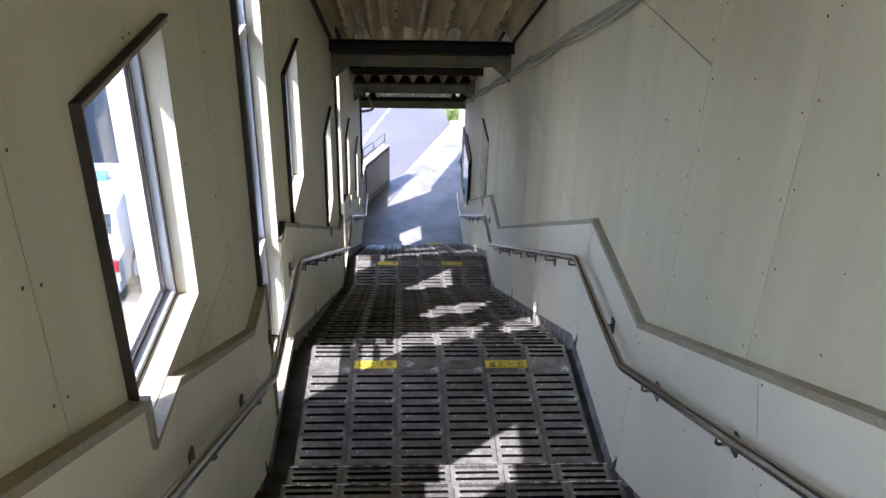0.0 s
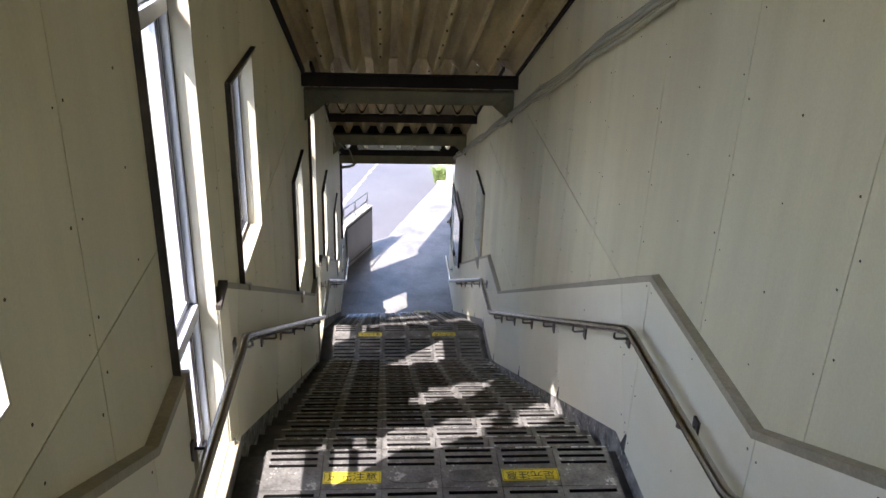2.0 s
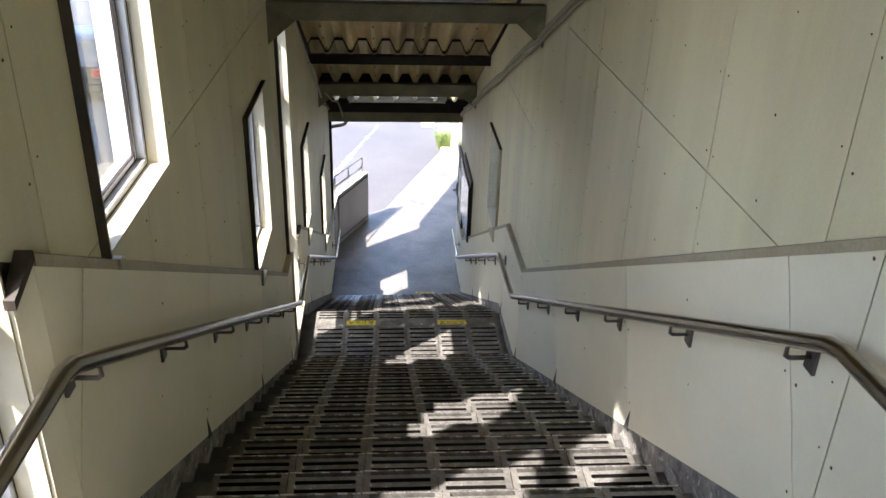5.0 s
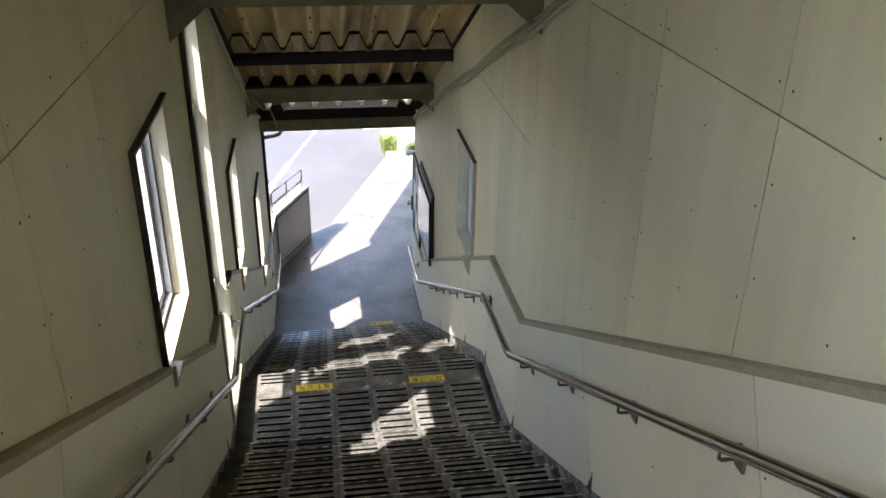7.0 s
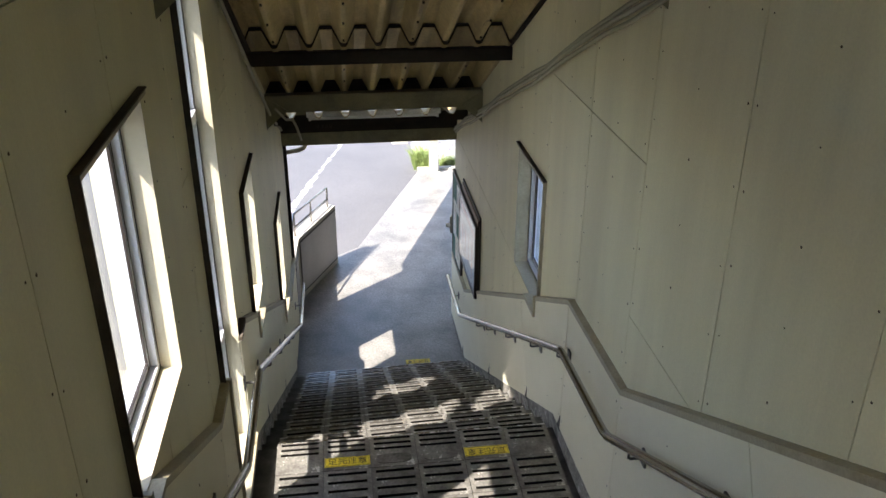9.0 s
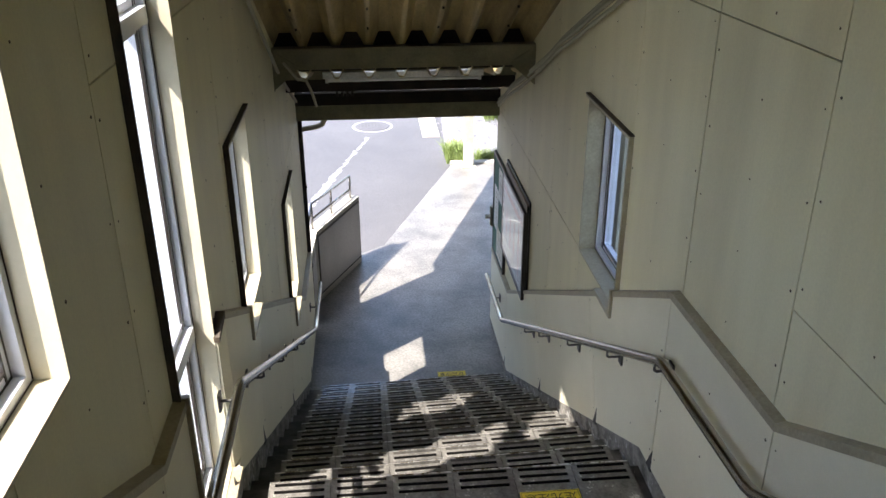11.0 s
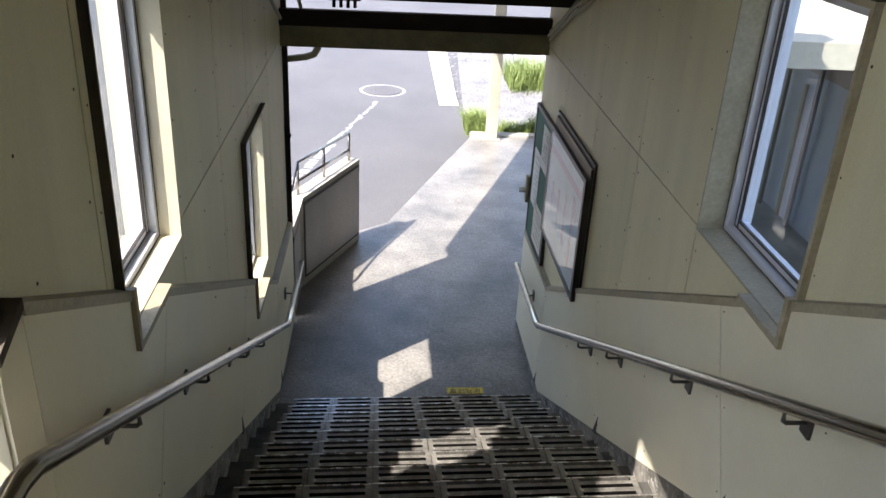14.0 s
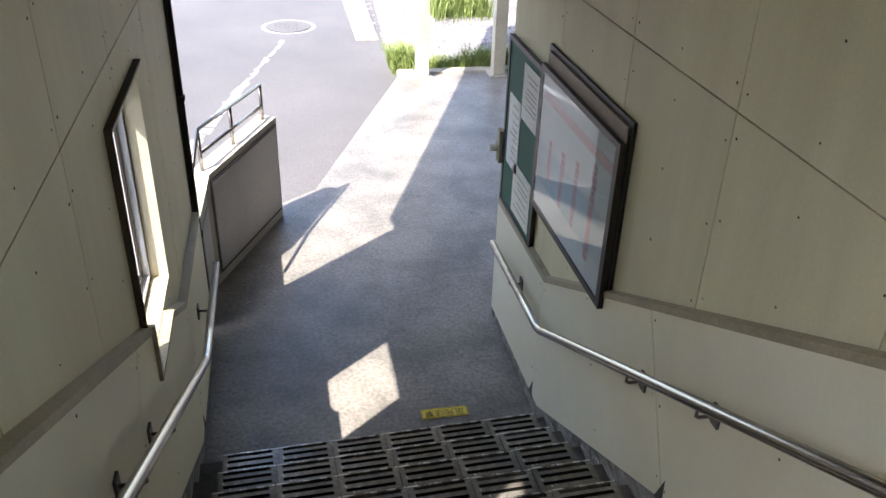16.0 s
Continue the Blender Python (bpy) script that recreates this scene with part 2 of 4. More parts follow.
def outlines(y0, y1, z0, z1, low, high, holes):
    """Convex pieces of a rectangle that lie above one line, below another and outside the holes."""
    cuts = {y0, y1}
    for y, _ in (*low, *high):
        if y0 < y < y1:
            cuts.add(y)
    for h in holes:
        cuts.update(y for y in h[:2] if y0 < y < y1)
    cuts = sorted(cuts)
    for a, b in zip(cuts, cuts[1:]):
        if b - a < 1e-4:
            continue
        spans = [(z0, z1)]
        for h in holes:
            if h[0] <= a + 1e-6 and h[1] >= b - 1e-6:
                spans = [s for p, q in spans for s in ((p, min(q, h[2])), (max(p, h[3]), q)) if s[1] - s[0] > 1e-4]
        la, lb, ha, hb = at(low, a + 1e-6), at(low, b - 1e-6), at(high, a + 1e-6), at(high, b - 1e-6)
        for p, q in spans:
            poly = [(a, p), (b, p), (b, q), (a, q)]
            poly = clip(poly, lambda y, z: z - (la + (lb - la) * (y - a) / (b - a)))
            if len(poly) > 2:
                poly = clip(poly, lambda y, z: (ha + (hb - ha) * (y - a) / (b - a)) - z)
            if len(poly) > 2:
                yield poly

# ---- plan of the stair ----
LEFT, RIGHT = -0.53, 1.455               # faces of the upper walls
WAIN_L, WAIN_R = -0.494, 1.424             # faces of the lower panels
OUT_L, OUT_R = -0.73, 1.655              # outer faces of the walls
Y_TOP, Y_END = -3.0, 15.4
LAND1, LAND2 = 4.293, 1.9
EDGE1_NEAR, EDGE1, EDGE2_NEAR, EDGE2 = 3.9, 5.2, 9.568, 10.57
RISE, TREAD, TREAD3 = 0.1408, 0.273, 0.273
COUNT1, COUNT2, COUNT3 = 14, 17, 14
FLOOR_Z = LAND2 - RISE * COUNT3
FOOT = EDGE2 + TREAD3 * (COUNT3 - 1)
TOP = LAND1 + RISE * COUNT1
Y_UP = EDGE1_NEAR - TREAD * (COUNT1 - 1)

LEDGE = [(Y_TOP, TOP + 1.1), (0.28, TOP + 1.08), (3.93, 5.345), (5.05, 5.355), (9.46, 2.945), (10.4, 2.94), (13.36, 1.435), (14.35, 0.91), (Y_END, 0.89)]
LEDGE_R = [(Y_TOP, TOP + 1.1), (0.28, TOP + 1.09), (3.91, 5.395), (5.05, 5.385), (9.44, 2.98), (10.405, 2.945), (13.36, 1.405), (14.35, 0.89), (Y_END, 0.87)]
SKIRT = [(Y_TOP, TOP + 0.09), (Y_UP, TOP + 0.09), (EDGE1_NEAR, LAND1 + 0.11), (EDGE1 + 0.02, LAND1 + 0.09), (EDGE2_NEAR - 0.02, LAND2 + 0.15), (EDGE2, LAND2 + 0.09), (FOOT + 0.15, 0.03), (Y_END, 0.0)]
ROOFLINE = [(Y_TOP, 8.55), (3.1, 8.5), (5.1, 7.46), (9.5, 5.22), (10.35, 5.2), (13.75, 3.42), (Y_END, 2.75)]
FLAT_LOW, FLAT_HIGH = [(Y_TOP, -1), (Y_END, -1)], [(Y_TOP, 20), (Y_END, 20)]
HOLES_L = [(-2.6, 1.2, 6.95, 8.25), (2.4, 3.2, 6.02, 7.04), (4.34, 5.09, 4.45, 7.22), (5.71, 6.53, 4.98, 6.04), (8.225, 9.04, 3.53, 4.61), (9.81, 10.53, 2.05, 4.81), (11.28, 12.03, 2.31, 3.35), (13.44, 14.21, 1.15, 2.19)]
HOLES_R = [(11.2, 12.03, 2.385, 3.365)]
BEVEL = 0.09                              # the lower panels slope back to the far side of each tall window
HOLES_LOW = [(a, b + (BEVEL if d - c > 1.5 else 0), c, d) for a, b, c, d in HOLES_L]

# ---- ground and floors ----
PLACE = OUTSIDE
bm = boxed(-60, 70, -50, 110, -0.6, -0.05)
tagged(mesh_object("ground", bm, ASPHALT), "sunlit grey asphalt road and yard", "road", kind="structure")

bm = bmesh.new()
PLATFORM = [(-0.75, 13.9), (6.0, 13.9), (6.0, 20.7), (1.52, 20.62), (0.3, 17.45), (-0.02, 17.2), (-0.75, 15.6)]
lower = [bm.verts.new((x, y, -0.3)) for x, y in PLATFORM]
upper = [bm.verts.new((x, y, 0)) for x, y in PLATFORM]
bm.faces.new(upper)
for i in range(len(PLATFORM)):
    j = (i + 1) % len(PLATFORM)
    bm.faces.new((lower[i], lower[j], upper[j], upper[i]))
tagged(mesh_object("floor", bm, FLOOR), "worn grey concrete floor at the foot of the stair", "floor", kind="structure")

PLACE = INSIDE

# ---- stair body ----
def step_line():
    line = [(Y_TOP, TOP), (Y_UP, TOP)]
    for start, level, rise, tread, count in ((Y_UP, TOP, RISE, TREAD, COUNT1), (EDGE1, LAND1, RISE, TREAD, COUNT2), (EDGE2, LAND2, RISE, TREAD3, COUNT3)):
        if line[-1][0] < start:
            line.append((start, level))
        y, z = start, level
        for k in range(count):
            z -= rise
            line.append((y, z))
            if k < count - 1:
                y += tread
                line.append((y, z))
    return line


bm = bmesh.new()
profile = step_line()
PLATE_T = 0.022
for (ya, za), (yb, zb) in zip(profile, profile[1:]):
    if yb - ya > 1e-5:
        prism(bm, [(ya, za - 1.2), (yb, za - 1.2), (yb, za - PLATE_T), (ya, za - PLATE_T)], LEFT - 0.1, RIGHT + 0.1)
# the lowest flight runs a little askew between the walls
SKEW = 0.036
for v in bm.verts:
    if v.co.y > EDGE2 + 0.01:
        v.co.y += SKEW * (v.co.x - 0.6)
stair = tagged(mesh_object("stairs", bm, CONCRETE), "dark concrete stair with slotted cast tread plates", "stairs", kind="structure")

# skirting of rough mortar along both walls
def skirting(name, xa, xb):
    bm = bmesh.new()
    for poly in outlines(Y_TOP, Y_END, -0.1, 9, [(y, z - 0.3) for y, z in SKIRT], SKIRT, []):
        prism(bm, poly, xa, xb)
    return tagged(mesh_object(name, bm, SKIRTING), "rough grey mortar skirting with pale worn patches", "skirting", kind="structure")


skirting("baseboard_left", LEFT - 0.02, WAIN_L - 0.006)
skirting("baseboard_right", WAIN_R + 0.006, RIGHT + 0.02)

# ragged pale mortar where the treads and risers meet the skirting
def mortar(name, x, side, seed):
    rng = random.Random(seed)
    bm = bmesh.new()
    for start, level, count, tread in ((Y_UP, TOP, COUNT1, TREAD), (EDGE1, LAND1, COUNT2, TREAD), (EDGE2, LAND2, COUNT3, TREAD3)):
        for k in range(1, count):
            y0, z0 = start + tread * (k - 1), level - RISE * k
            thick = rng.uniform(0.002, 0.004)
            y, h = y0 + 0.004, rng.uniform(0.03, 0.06)
            while y < y0 + tread - 0.01:
                w = min(rng.uniform(0.012, 0.04), y0 + tread - 0.004 - y)
                g = max(0.006, min(0.05, h + rng.uniform(-0.022, 0.016)))
                prism(bm, [(y, z0 + 0.002), (y + w, z0 + 0.002), (y + w, z0 + g), (y, z0 + h)], x, x + side * thick)
                y, h = y + w, g
            if rng.random() < 0.7:
                z = z0 + 0.01
                while z < z0 + RISE * rng.uniform(0.6, 1.0):
                    d = rng.uniform(0.012, 0.03)
                    prism(bm, [(y0 + 0.003, z), (y0 + rng.uniform(0.012, 0.03), z), (y0 + rng.uniform(0.01, 0.026), z + d), (y0 + 0.003, z + d)], x, x + side * thick * 1.3)
                    z += d
    return tagged(mesh_object(name, bm, MORTAR), "pale chipped mortar along the treads", "mortar", kind="structure")


MORTAR = material("pale_mortar", (0.36, 0.345, 0.315), (0.09, 0.086, 0.078), 0.85, scale=11, fine=60, bump=0.4)
mortar("baseboard_mortar_left", WAIN_L - 0.006, 1, 6)
mortar("baseboard_mortar_right", WAIN_R + 0.006, -1, 7)

# ---- walls ----
def wall(name, xa, xb, holes, label):
    bm = bmesh.new()
    for poly in outlines(Y_TOP, Y_END, -0.5, 12, FLAT_LOW, [(y, z + 0.3) for y, z in ROOFLINE], holes):
        prism(bm, poly, xa, xb)
    return tagged(mesh_object(name, bm, JOINT), label, "wall", kind="structure")


GAP = 0.0027
wall_left = wall("wall_left", OUT_L, LEFT - 0.012, HOLES_L, "cream painted board wall with tall windows")
wall_right = wall("wall_right", RIGHT + 0.012, OUT_R, HOLES_R, "cream painted board wall beside the stair")


def screws(bm, x, side, y0, y1, z0, z1, low, high, holes, rng):
    for y in (y0 + 0.035, (y0 + y1) / 2, y1 - 0.035):
        z = z0 + 0.06 + rng.uniform(0, 0.03)
        while z < z1 - 0.03:
            ok = at(low, y) + 0.05 < z < at(high, y) - 0.06 and not any(h[0] - 0.03 < y < h[1] + 0.03 and h[2] - 0.03 < z < h[3] + 0.03 for h in holes)
            if ok:
                r = rng.uniform(0.003, 0.0052)
                yy = y + rng.uniform(-0.006, 0.006)
                ring = [(yy + r * math.cos(a * math.pi / 3), z + r * math.sin(a * math.pi / 3)) for a in range(6)]
                prism(bm, ring, x - 0.004 * side, x + 0.0015 * side, 1)
            z += rng.uniform(0.27, 0.31)


def boards(parent, x, side, holes, widths, rows, low, high, mats, seed, wide):
    """Boards fixed on a wall; side is the way the face looks along x; wide gives the joints that stand open."""
    rng = random.Random(seed)
    for y0, y1 in zip(widths, widths[1:]):
        levels = rows(0.5 * (y0 + y1))
        g0, g1 = (next((g for y, g in wide if abs(y - e) < 0.05), GAP) for e in (y0, y1))
        for z0, z1 in zip(levels, levels[1:]):
            bm = bmesh.new()
            for poly in outlines(y0 + g0, y1 - g1, z0 + GAP, z1 - GAP, low, high, holes):
                if max(p[1] for p in poly) - min(p[1] for p in poly) > 0.004:
                    prism(bm, poly, x - 0.012 * side, x)
            if not bm.faces:
                bm.free()
                continue
            screws(bm, x, side, y0, y1, z0, z1, low, high, holes, rng)
            part("panel", bm, mats, parent)


def rows_right(y):
    for end, z in ((3.685, 8.58), (5.36, 6.775), (8.69, 5.088), (9.53, 3.335), (11.2, 4.1)):
        if y < end:
            return [-1, z, 12]
    return [-1, 2.395, 12]


def rows_left(y):
    for end, z in ((4.4, 5.84), (5.4, 6.82), (9.53, 5.06), (11.2, 4.085)):
        if y < end:
            return [-1, z, 12]
    return [-1, 2.375, 12]


columns = [7.86 + 0.835 * k for k in range(-12, 9)] + [Y_END - 0.001]
columns = [Y_TOP] + [c for c in columns if Y_TOP + 0.1 < c <= Y_END]
ROOF_UP = [(y, z + 0.25) for y, z in ROOFLINE]
boards(wall_left, LEFT, 1, HOLES_L, columns, rows_left, [(y, z - 0.03) for y, z in LEDGE], ROOF_UP, [WALL, SCREW], 1, [(11.2, 0.004)])
boards(wall_right, RIGHT, -1, HOLES_R, columns, rows_right, [(y, z - 0.03) for y, z in LEDGE_R], ROOF_UP, [WALL, SCREW], 2, [(10.365, 0.0042), (7.025, 0.003)])

# lower panels stand a little proud of the upper ones; along the flights their joints lie square to the slope
LEAN = 0.53
PANEL_JOINTS = [(-1.4, 7.0, 0), (0.2, 7.0, 0), (1.15, 6.85, LEAN), (2.68, 6.016, LEAN), (3.89, 5.3, 0), (5.06, 5.3, 0), (5.46, 5.12, LEAN), (6.71, 4.12, LEAN), (8.29, 3.57, LEAN), (9.45, 2.6, 0), (10.4, 2.9, 0), (11.63, 2.26, LEAN), (13.11, 1.47, LEAN), (14.38, 0.8, 0)]


def lower_panels(parent, x, side, holes, ledge, seed):
    rng = random.Random(seed)
    joints = [(Y_TOP - 1, 7.0, 0), *PANEL_JOINTS, (Y_END + 1, 0.5, 0)]
    high = [(y, z - 0.03) for y, z in ledge]
    for (ya, za, la), (yb, zb, lb) in zip(joints, joints[1:]):
        def near(y, z):
            return y - (ya + la * (z - za)) - GAP * 1.15

        def far(y, z):
            return (yb + lb * (z - zb)) - y - GAP * 1.15
        bm = bmesh.new()
        for poly in outlines(max(Y_TOP, ya - 1.2), min(Y_END - 0.001, yb + 1.2), -1, 12, SKIRT, high, holes):
            for f in (near, far):
                if len(poly) > 2:
                    poly = clip(poly, f)
            if len(poly) > 2 and max(p[0] for p in poly) - min(p[0] for p in poly) > 0.004:
                prism(bm, poly, x - 0.012 * side, x)
        if not bm.faces:
            bm.free()
            continue
        for y0, z0, lean, shift in ((ya, za, la, 0.035), (yb, zb, lb, -0.035), (0.5 * (ya + yb), 0.5 * (za + zb), max(la, lb), 0.0)):
            step = rng.uniform(0.27, 0.3)
            for k in range(-8, 9):
                z = z0 + k * step
                y = y0 + lean * (z - z0) + shift
                blocked = any(h[0] - 0.03 < y < h[1] + 0.12 and h[2] - 0.03 < z < h[3] + 0.03 for h in holes)
                if Y_TOP < y < Y_END - 0.03 and at(SKIRT, y) + 0.04 < z < at(high, y) - 0.03 and near(y, z) > 0.015 and far(y, z) > 0.015 and not blocked:
                    r = rng.uniform(0.003, 0.0055)
                    prism(bm, [(y + r * math.cos(a * math.pi / 3), z + r * math.sin(a * math.pi / 3)) for a in range(6)], x - 0.004 * side, x + 0.0015 * side, 1)
        part("panel", bm, [WAINSCOT, SCREW], parent)


for name, x0, x1, x, side, holes, ledge, seed in (("wainscot_left", LEFT + 0.001, WAIN_L - 0.012, WAIN_L, 1, HOLES_LOW, LEDGE, 3), ("wainscot_right", WAIN_R + 0.012, RIGHT - 0.001, WAIN_R, -1, HOLES_R, LEDGE_R, 4)):
    w = thing(name, "pale painted lower wall panels below a ledge", "wall panelling", x, 6.0, 2.0, kind="structure")
    for poly in outlines(Y_TOP, Y_END, -0.5, 12, [(y, z + 0.004) for y, z in SKIRT], [(y, z - 0.033) for y, z in ledge], holes):
        bm = bmesh.new()
        prism(bm, poly, x0, x1)
        part("backing", bm, JOINT, w)
    lower_panels(w, x, side, holes, ledge, seed)

# chipped corners at the foot of the panel joints
for name, x, side in (("baseboard_chips_left", WAIN_L, 1), ("baseboard_chips_right", WAIN_R, -1)):
    bm = bmesh.new()
    for yr, zr, lean in PANEL_JOINTS:
        y = yr
        for _ in range(8):
            y = yr + lean * (at(SKIRT, y) - zr)
        z = at(SKIRT, y)
        prism(bm, [(y - 0.004, at(SKIRT, y - 0.004) - 0.02), (y + 0.06, at(SKIRT, y + 0.06) - 0.01), (y + 0.002, z + 0.1)], x - side * 0.004, x + side * 0.0015)
    tagged(mesh_object(name, bm, CONCRETE), "dark chipped corners under the panel joints", "wall panelling", kind="structure")

# ledge caps
for name, x0, x1, holes, ledge in (("trim_left", LEFT - 0.005, WAIN_L + 0.006, HOLES_LOW, LEDGE), ("trim_right", WAIN_R - 0.006, RIGHT + 0.005, HOLES_R, LEDGE_R)):
    bm = bmesh.new()
    for poly in outlines(Y_TOP, Y_END - 0.003, -0.5, 12, [(y, z - 0.032) for y, z in ledge], ledge, holes):
        prism(bm, poly, x0, x1)
    front = x1 if name == "trim_left" else x0
    for v in bm.verts:
        if abs(v.co.x - front) < 1e-5:
            v.co.z -= 0.008
    tagged(mesh_object(name, bm, TRIM), "olive brown painted ledge along the wall", "ledge", kind="structure")

# bevelled panel ends beside the tall windows, under a dark metal cap
def upright(bm, plan_points, za, zb):
    """A column over a plan outline; za and zb give the heights of its foot and head at each y."""
    lo = [bm.verts.new((x, y, za(y))) for x, y in plan_points]
    hi = [bm.verts.new((x, y, zb(y))) for x, y in plan_points]
    bm.faces.new(lo[::-1])
    bm.faces.new(hi)
    for i in range(len(lo)):
        j = (i + 1) % len(lo)
        bm.faces.new((lo[i], lo[j], hi[j], hi[i]))
    bmesh.ops.recalc_face_normals(bm, faces=bm.faces[:])
    return bm


for a, b, c, d in HOLES_L:
    if d - c > 1.5:
        top = at(LEDGE, b + BEVEL)
        end = thing("panel_end", "bevelled pale panel end with a dark metal cap beside a window", "wall panelling", LEFT, b, c, kind="structure")
        corner = [(LEFT + 0.0005, b + BEVEL - 0.003), (LEFT + 0.0005, b - 0.001), (LEFT + 0.014, b - 0.001), (WAIN_L, b + BEVEL - 0.003)]
        part("panel", upright(bmesh.new(), corner, lambda y: c, lambda y: top - 0.033 + 0.9 * min(0, y - b - 0.07)), WAINSCOT, end)
        cap = [(LEFT + 0.0005, b + BEVEL - 0.001), (LEFT + 0.0005, b - 0.012), (LEFT + 0.026, b - 0.012), (WAIN_L + 0.006, b + BEVEL - 0.001)]
        part("cap", upright(bmesh.new(), cap, lambda y: top - 0.0225 + 0.9 * min(0, y - b - 0.07), lambda y: top + 0.002 + 0.9 * min(0, y - b - 0.07)), EDGE_CAP, end, "dark rusty metal cap")

# ---- windows ----
def window(name, hole, side, transoms=(), label="aluminium framed window in a deep cream reveal"):
    """side -1: in the left wall, 1: in the right wall."""
    y0, y1, z0, z1 = hole
    inner, outer = (LEFT, OUT_L) if side < 0 else (RIGHT, OUT_R)
    w = thing(name, label, "window", 0.5 * (inner + outer), 0.5 * (y0 + y1), z0, kind="structure")
    s = side

    def xs(a, b):
        return (min(a, b), max(a, b))
    # reveal lining
    lining = bmesh.new()
    a, b = xs(inner - s * 0.004, outer + s * 0.002)
    box(lining, a, b, y1 - 0.008, y1 + 0.002, z0, z1)
    box(lining, a, b, y0 - 0.002, y0 + 0.008, z0, z1)
    box(lining, a, b, y0 + 0.008, y1 - 0.008, z1 - 0.008, z1 + 0.002)
    box(lining, a, b, y0 + 0.008, y1 - 0.008, z0 - 0.002, z0 + 0.008)
    part("reveal", lining, REVEAL if s < 0 else OLIVE, w, "cream painted reveal" if s < 0 else "chipped olive painted reveal")
    # architrave round the opening
    a, b = xs(inner - s * 0.024, inner + s * 0.004)
    trim = bmesh.new()
    t = 0.018
    box(trim, a, b, y0 - t, y1, z1, z1 + t)
    box(trim, a, b, y0 - t, y0 - 0.001, z0 - 0.02, z1 - 0.0005)
    part("architrave", trim, TRIM, w, "olive painted surround")
    # added dark strips: shade on the surround's near side, dirt on its head
    edge_strip = bmesh.new()
    a, b = xs(inner - s * 0.028, inner + s * 0.003)
    box(edge_strip, a, b, y0 - t - 0.006, y1 + 0.004, z1 + t, z1 + t + 0.006)
    if s < 0:
        box(edge_strip, a, b, y0 - t - 0.006, y0 - t, z0 - 0.02, z1 + t - 0.0005)
    part("flashing", edge_strip, EDGE_CAP, w, "dark strip for the shaded side and dirty head of the surround")
    # where the opening runs below the ledge, it is lined through the panels too
    if z0 < at(LEDGE, y0):
        cut = min(y1, next((y for y in np.linspace(y0, y1, 60) if at(LEDGE, y) < z0), y1))
        lipbm = bmesh.new()
        face = WAIN_L if s < 0 else WAIN_R
        a, b = xs(inner, face - s * 0.016)
        box(lipbm, a, b, y0 - 0.016, y0 + 0.006, z0, at(LEDGE, y0) + 0.004)
        box(lipbm, a, b, y0 - 0.016, cut, z0 - 0.018, z0 + 0.004)
        if cut >= y1 - 0.01 and not transoms:
            box(lipbm, a, b, y1 - 0.006, y1 + 0.016, z0, at(LEDGE, y1) + 0.004)
        part("sill_lip", lipbm, TRIM, w)
    # sash frame and panes
    levels = [z0 + 0.008, *transoms, z1 - 0.008]
    if s < 0:
        outer = outer - s * 0.022
    f0, f1 = xs(outer - s * 0.1, outer - s * 0.005)
    frame_bm = bmesh.new()
    ya, yb, f = y0 + 0.008, y1 - 0.008, 0.024
    box(frame_bm, f0, f1, ya, ya + f, z0 + 0.008, z1 - 0.008)
    box(frame_bm, f0, f1, yb - f, yb, z0 + 0.008, z1 - 0.008)
    box(frame_bm, f0, f1, ya + f, yb - f, z0 + 0.008, z0 + 0.008 + f)
    box(frame_bm, f0, f1, ya + f, yb - f, z1 - 0.008 - f, z1 - 0.008)
    for z in transoms:
        box(frame_bm, f0 - 0.008, f1 + 0.008, ya + f, yb - f, z - 0.03, z + 0.03)
    part("window_frame", frame_bm, ALUMINIUM, w, "silver aluminium frame")
    seals = bmesh.new()
    for i0, i1, o in ((f + 0.0005, f + 0.006, 0.069), (-0.005, 0.001, 0.101), (f + 0.026, f + 0.034, 0.0695)):
        k0, k1 = xs(outer - s * (o - 0.008), outer - s * (o + 0.0025))
        for c0, c1 in ((ya + i0, ya + i1), (yb - i1, yb - i0)):
            box(seals, k0, k1, c0, c1, z0 + 0.012, z1 - 0.012)
        box(seals, k0, k1, ya + i1, yb - i1, z0 + 0.008 + i0, z0 + 0.008 + i1)
    part("gasket", seals, BROWN, w, "dark rubber gasket")
    g0, g1 = xs(outer - s * 0.055, outer - s * 0.05)
    for p, q in zip(levels, levels[1:]):
        sash = bmesh.new()
        h0, h1 = xs(outer - s * 0.07, outer - s * 0.035)
        pa, pb = p + (0.03 if p in transoms else f), q - (0.03 if q in transoms else f)
        box(sash, h0, h1, ya + f, ya + f + 0.03, pa, pb)
        box(sash, h0, h1, yb - f - 0.03, yb - f, pa, pb)
        box(sash, h0, h1, ya + f + 0.03, yb - f - 0.03, pa, pa + 0.03)
        box(sash, h0, h1, ya + f + 0.03, yb - f - 0.03, pb - 0.03, pb)
        part("sash", sash, ALUMINIUM, w)
        pane = part("pane", boxed(g0, g1, ya + f + 0.028, yb - f - 0.028, pa + 0.028, pb - 0.028), GLASS, w, "clear glass pane")
        pane.visible_shadow = False
    return w


for i, h in enumerate(HOLES_L):
    tall = h[3] - h[2] > 1.5
    window("window_%d" % (i + 1), h, -1, (h[2] + 0.75, h[3] - 0.7) if tall else (), "tall aluminium window beside the landing" if tall else "aluminium framed window in a deep cream reveal")
window("window_9", HOLES_R[0], 1)

# ---- roof ----
PITCH, DEPTH = 0.25, 0.13


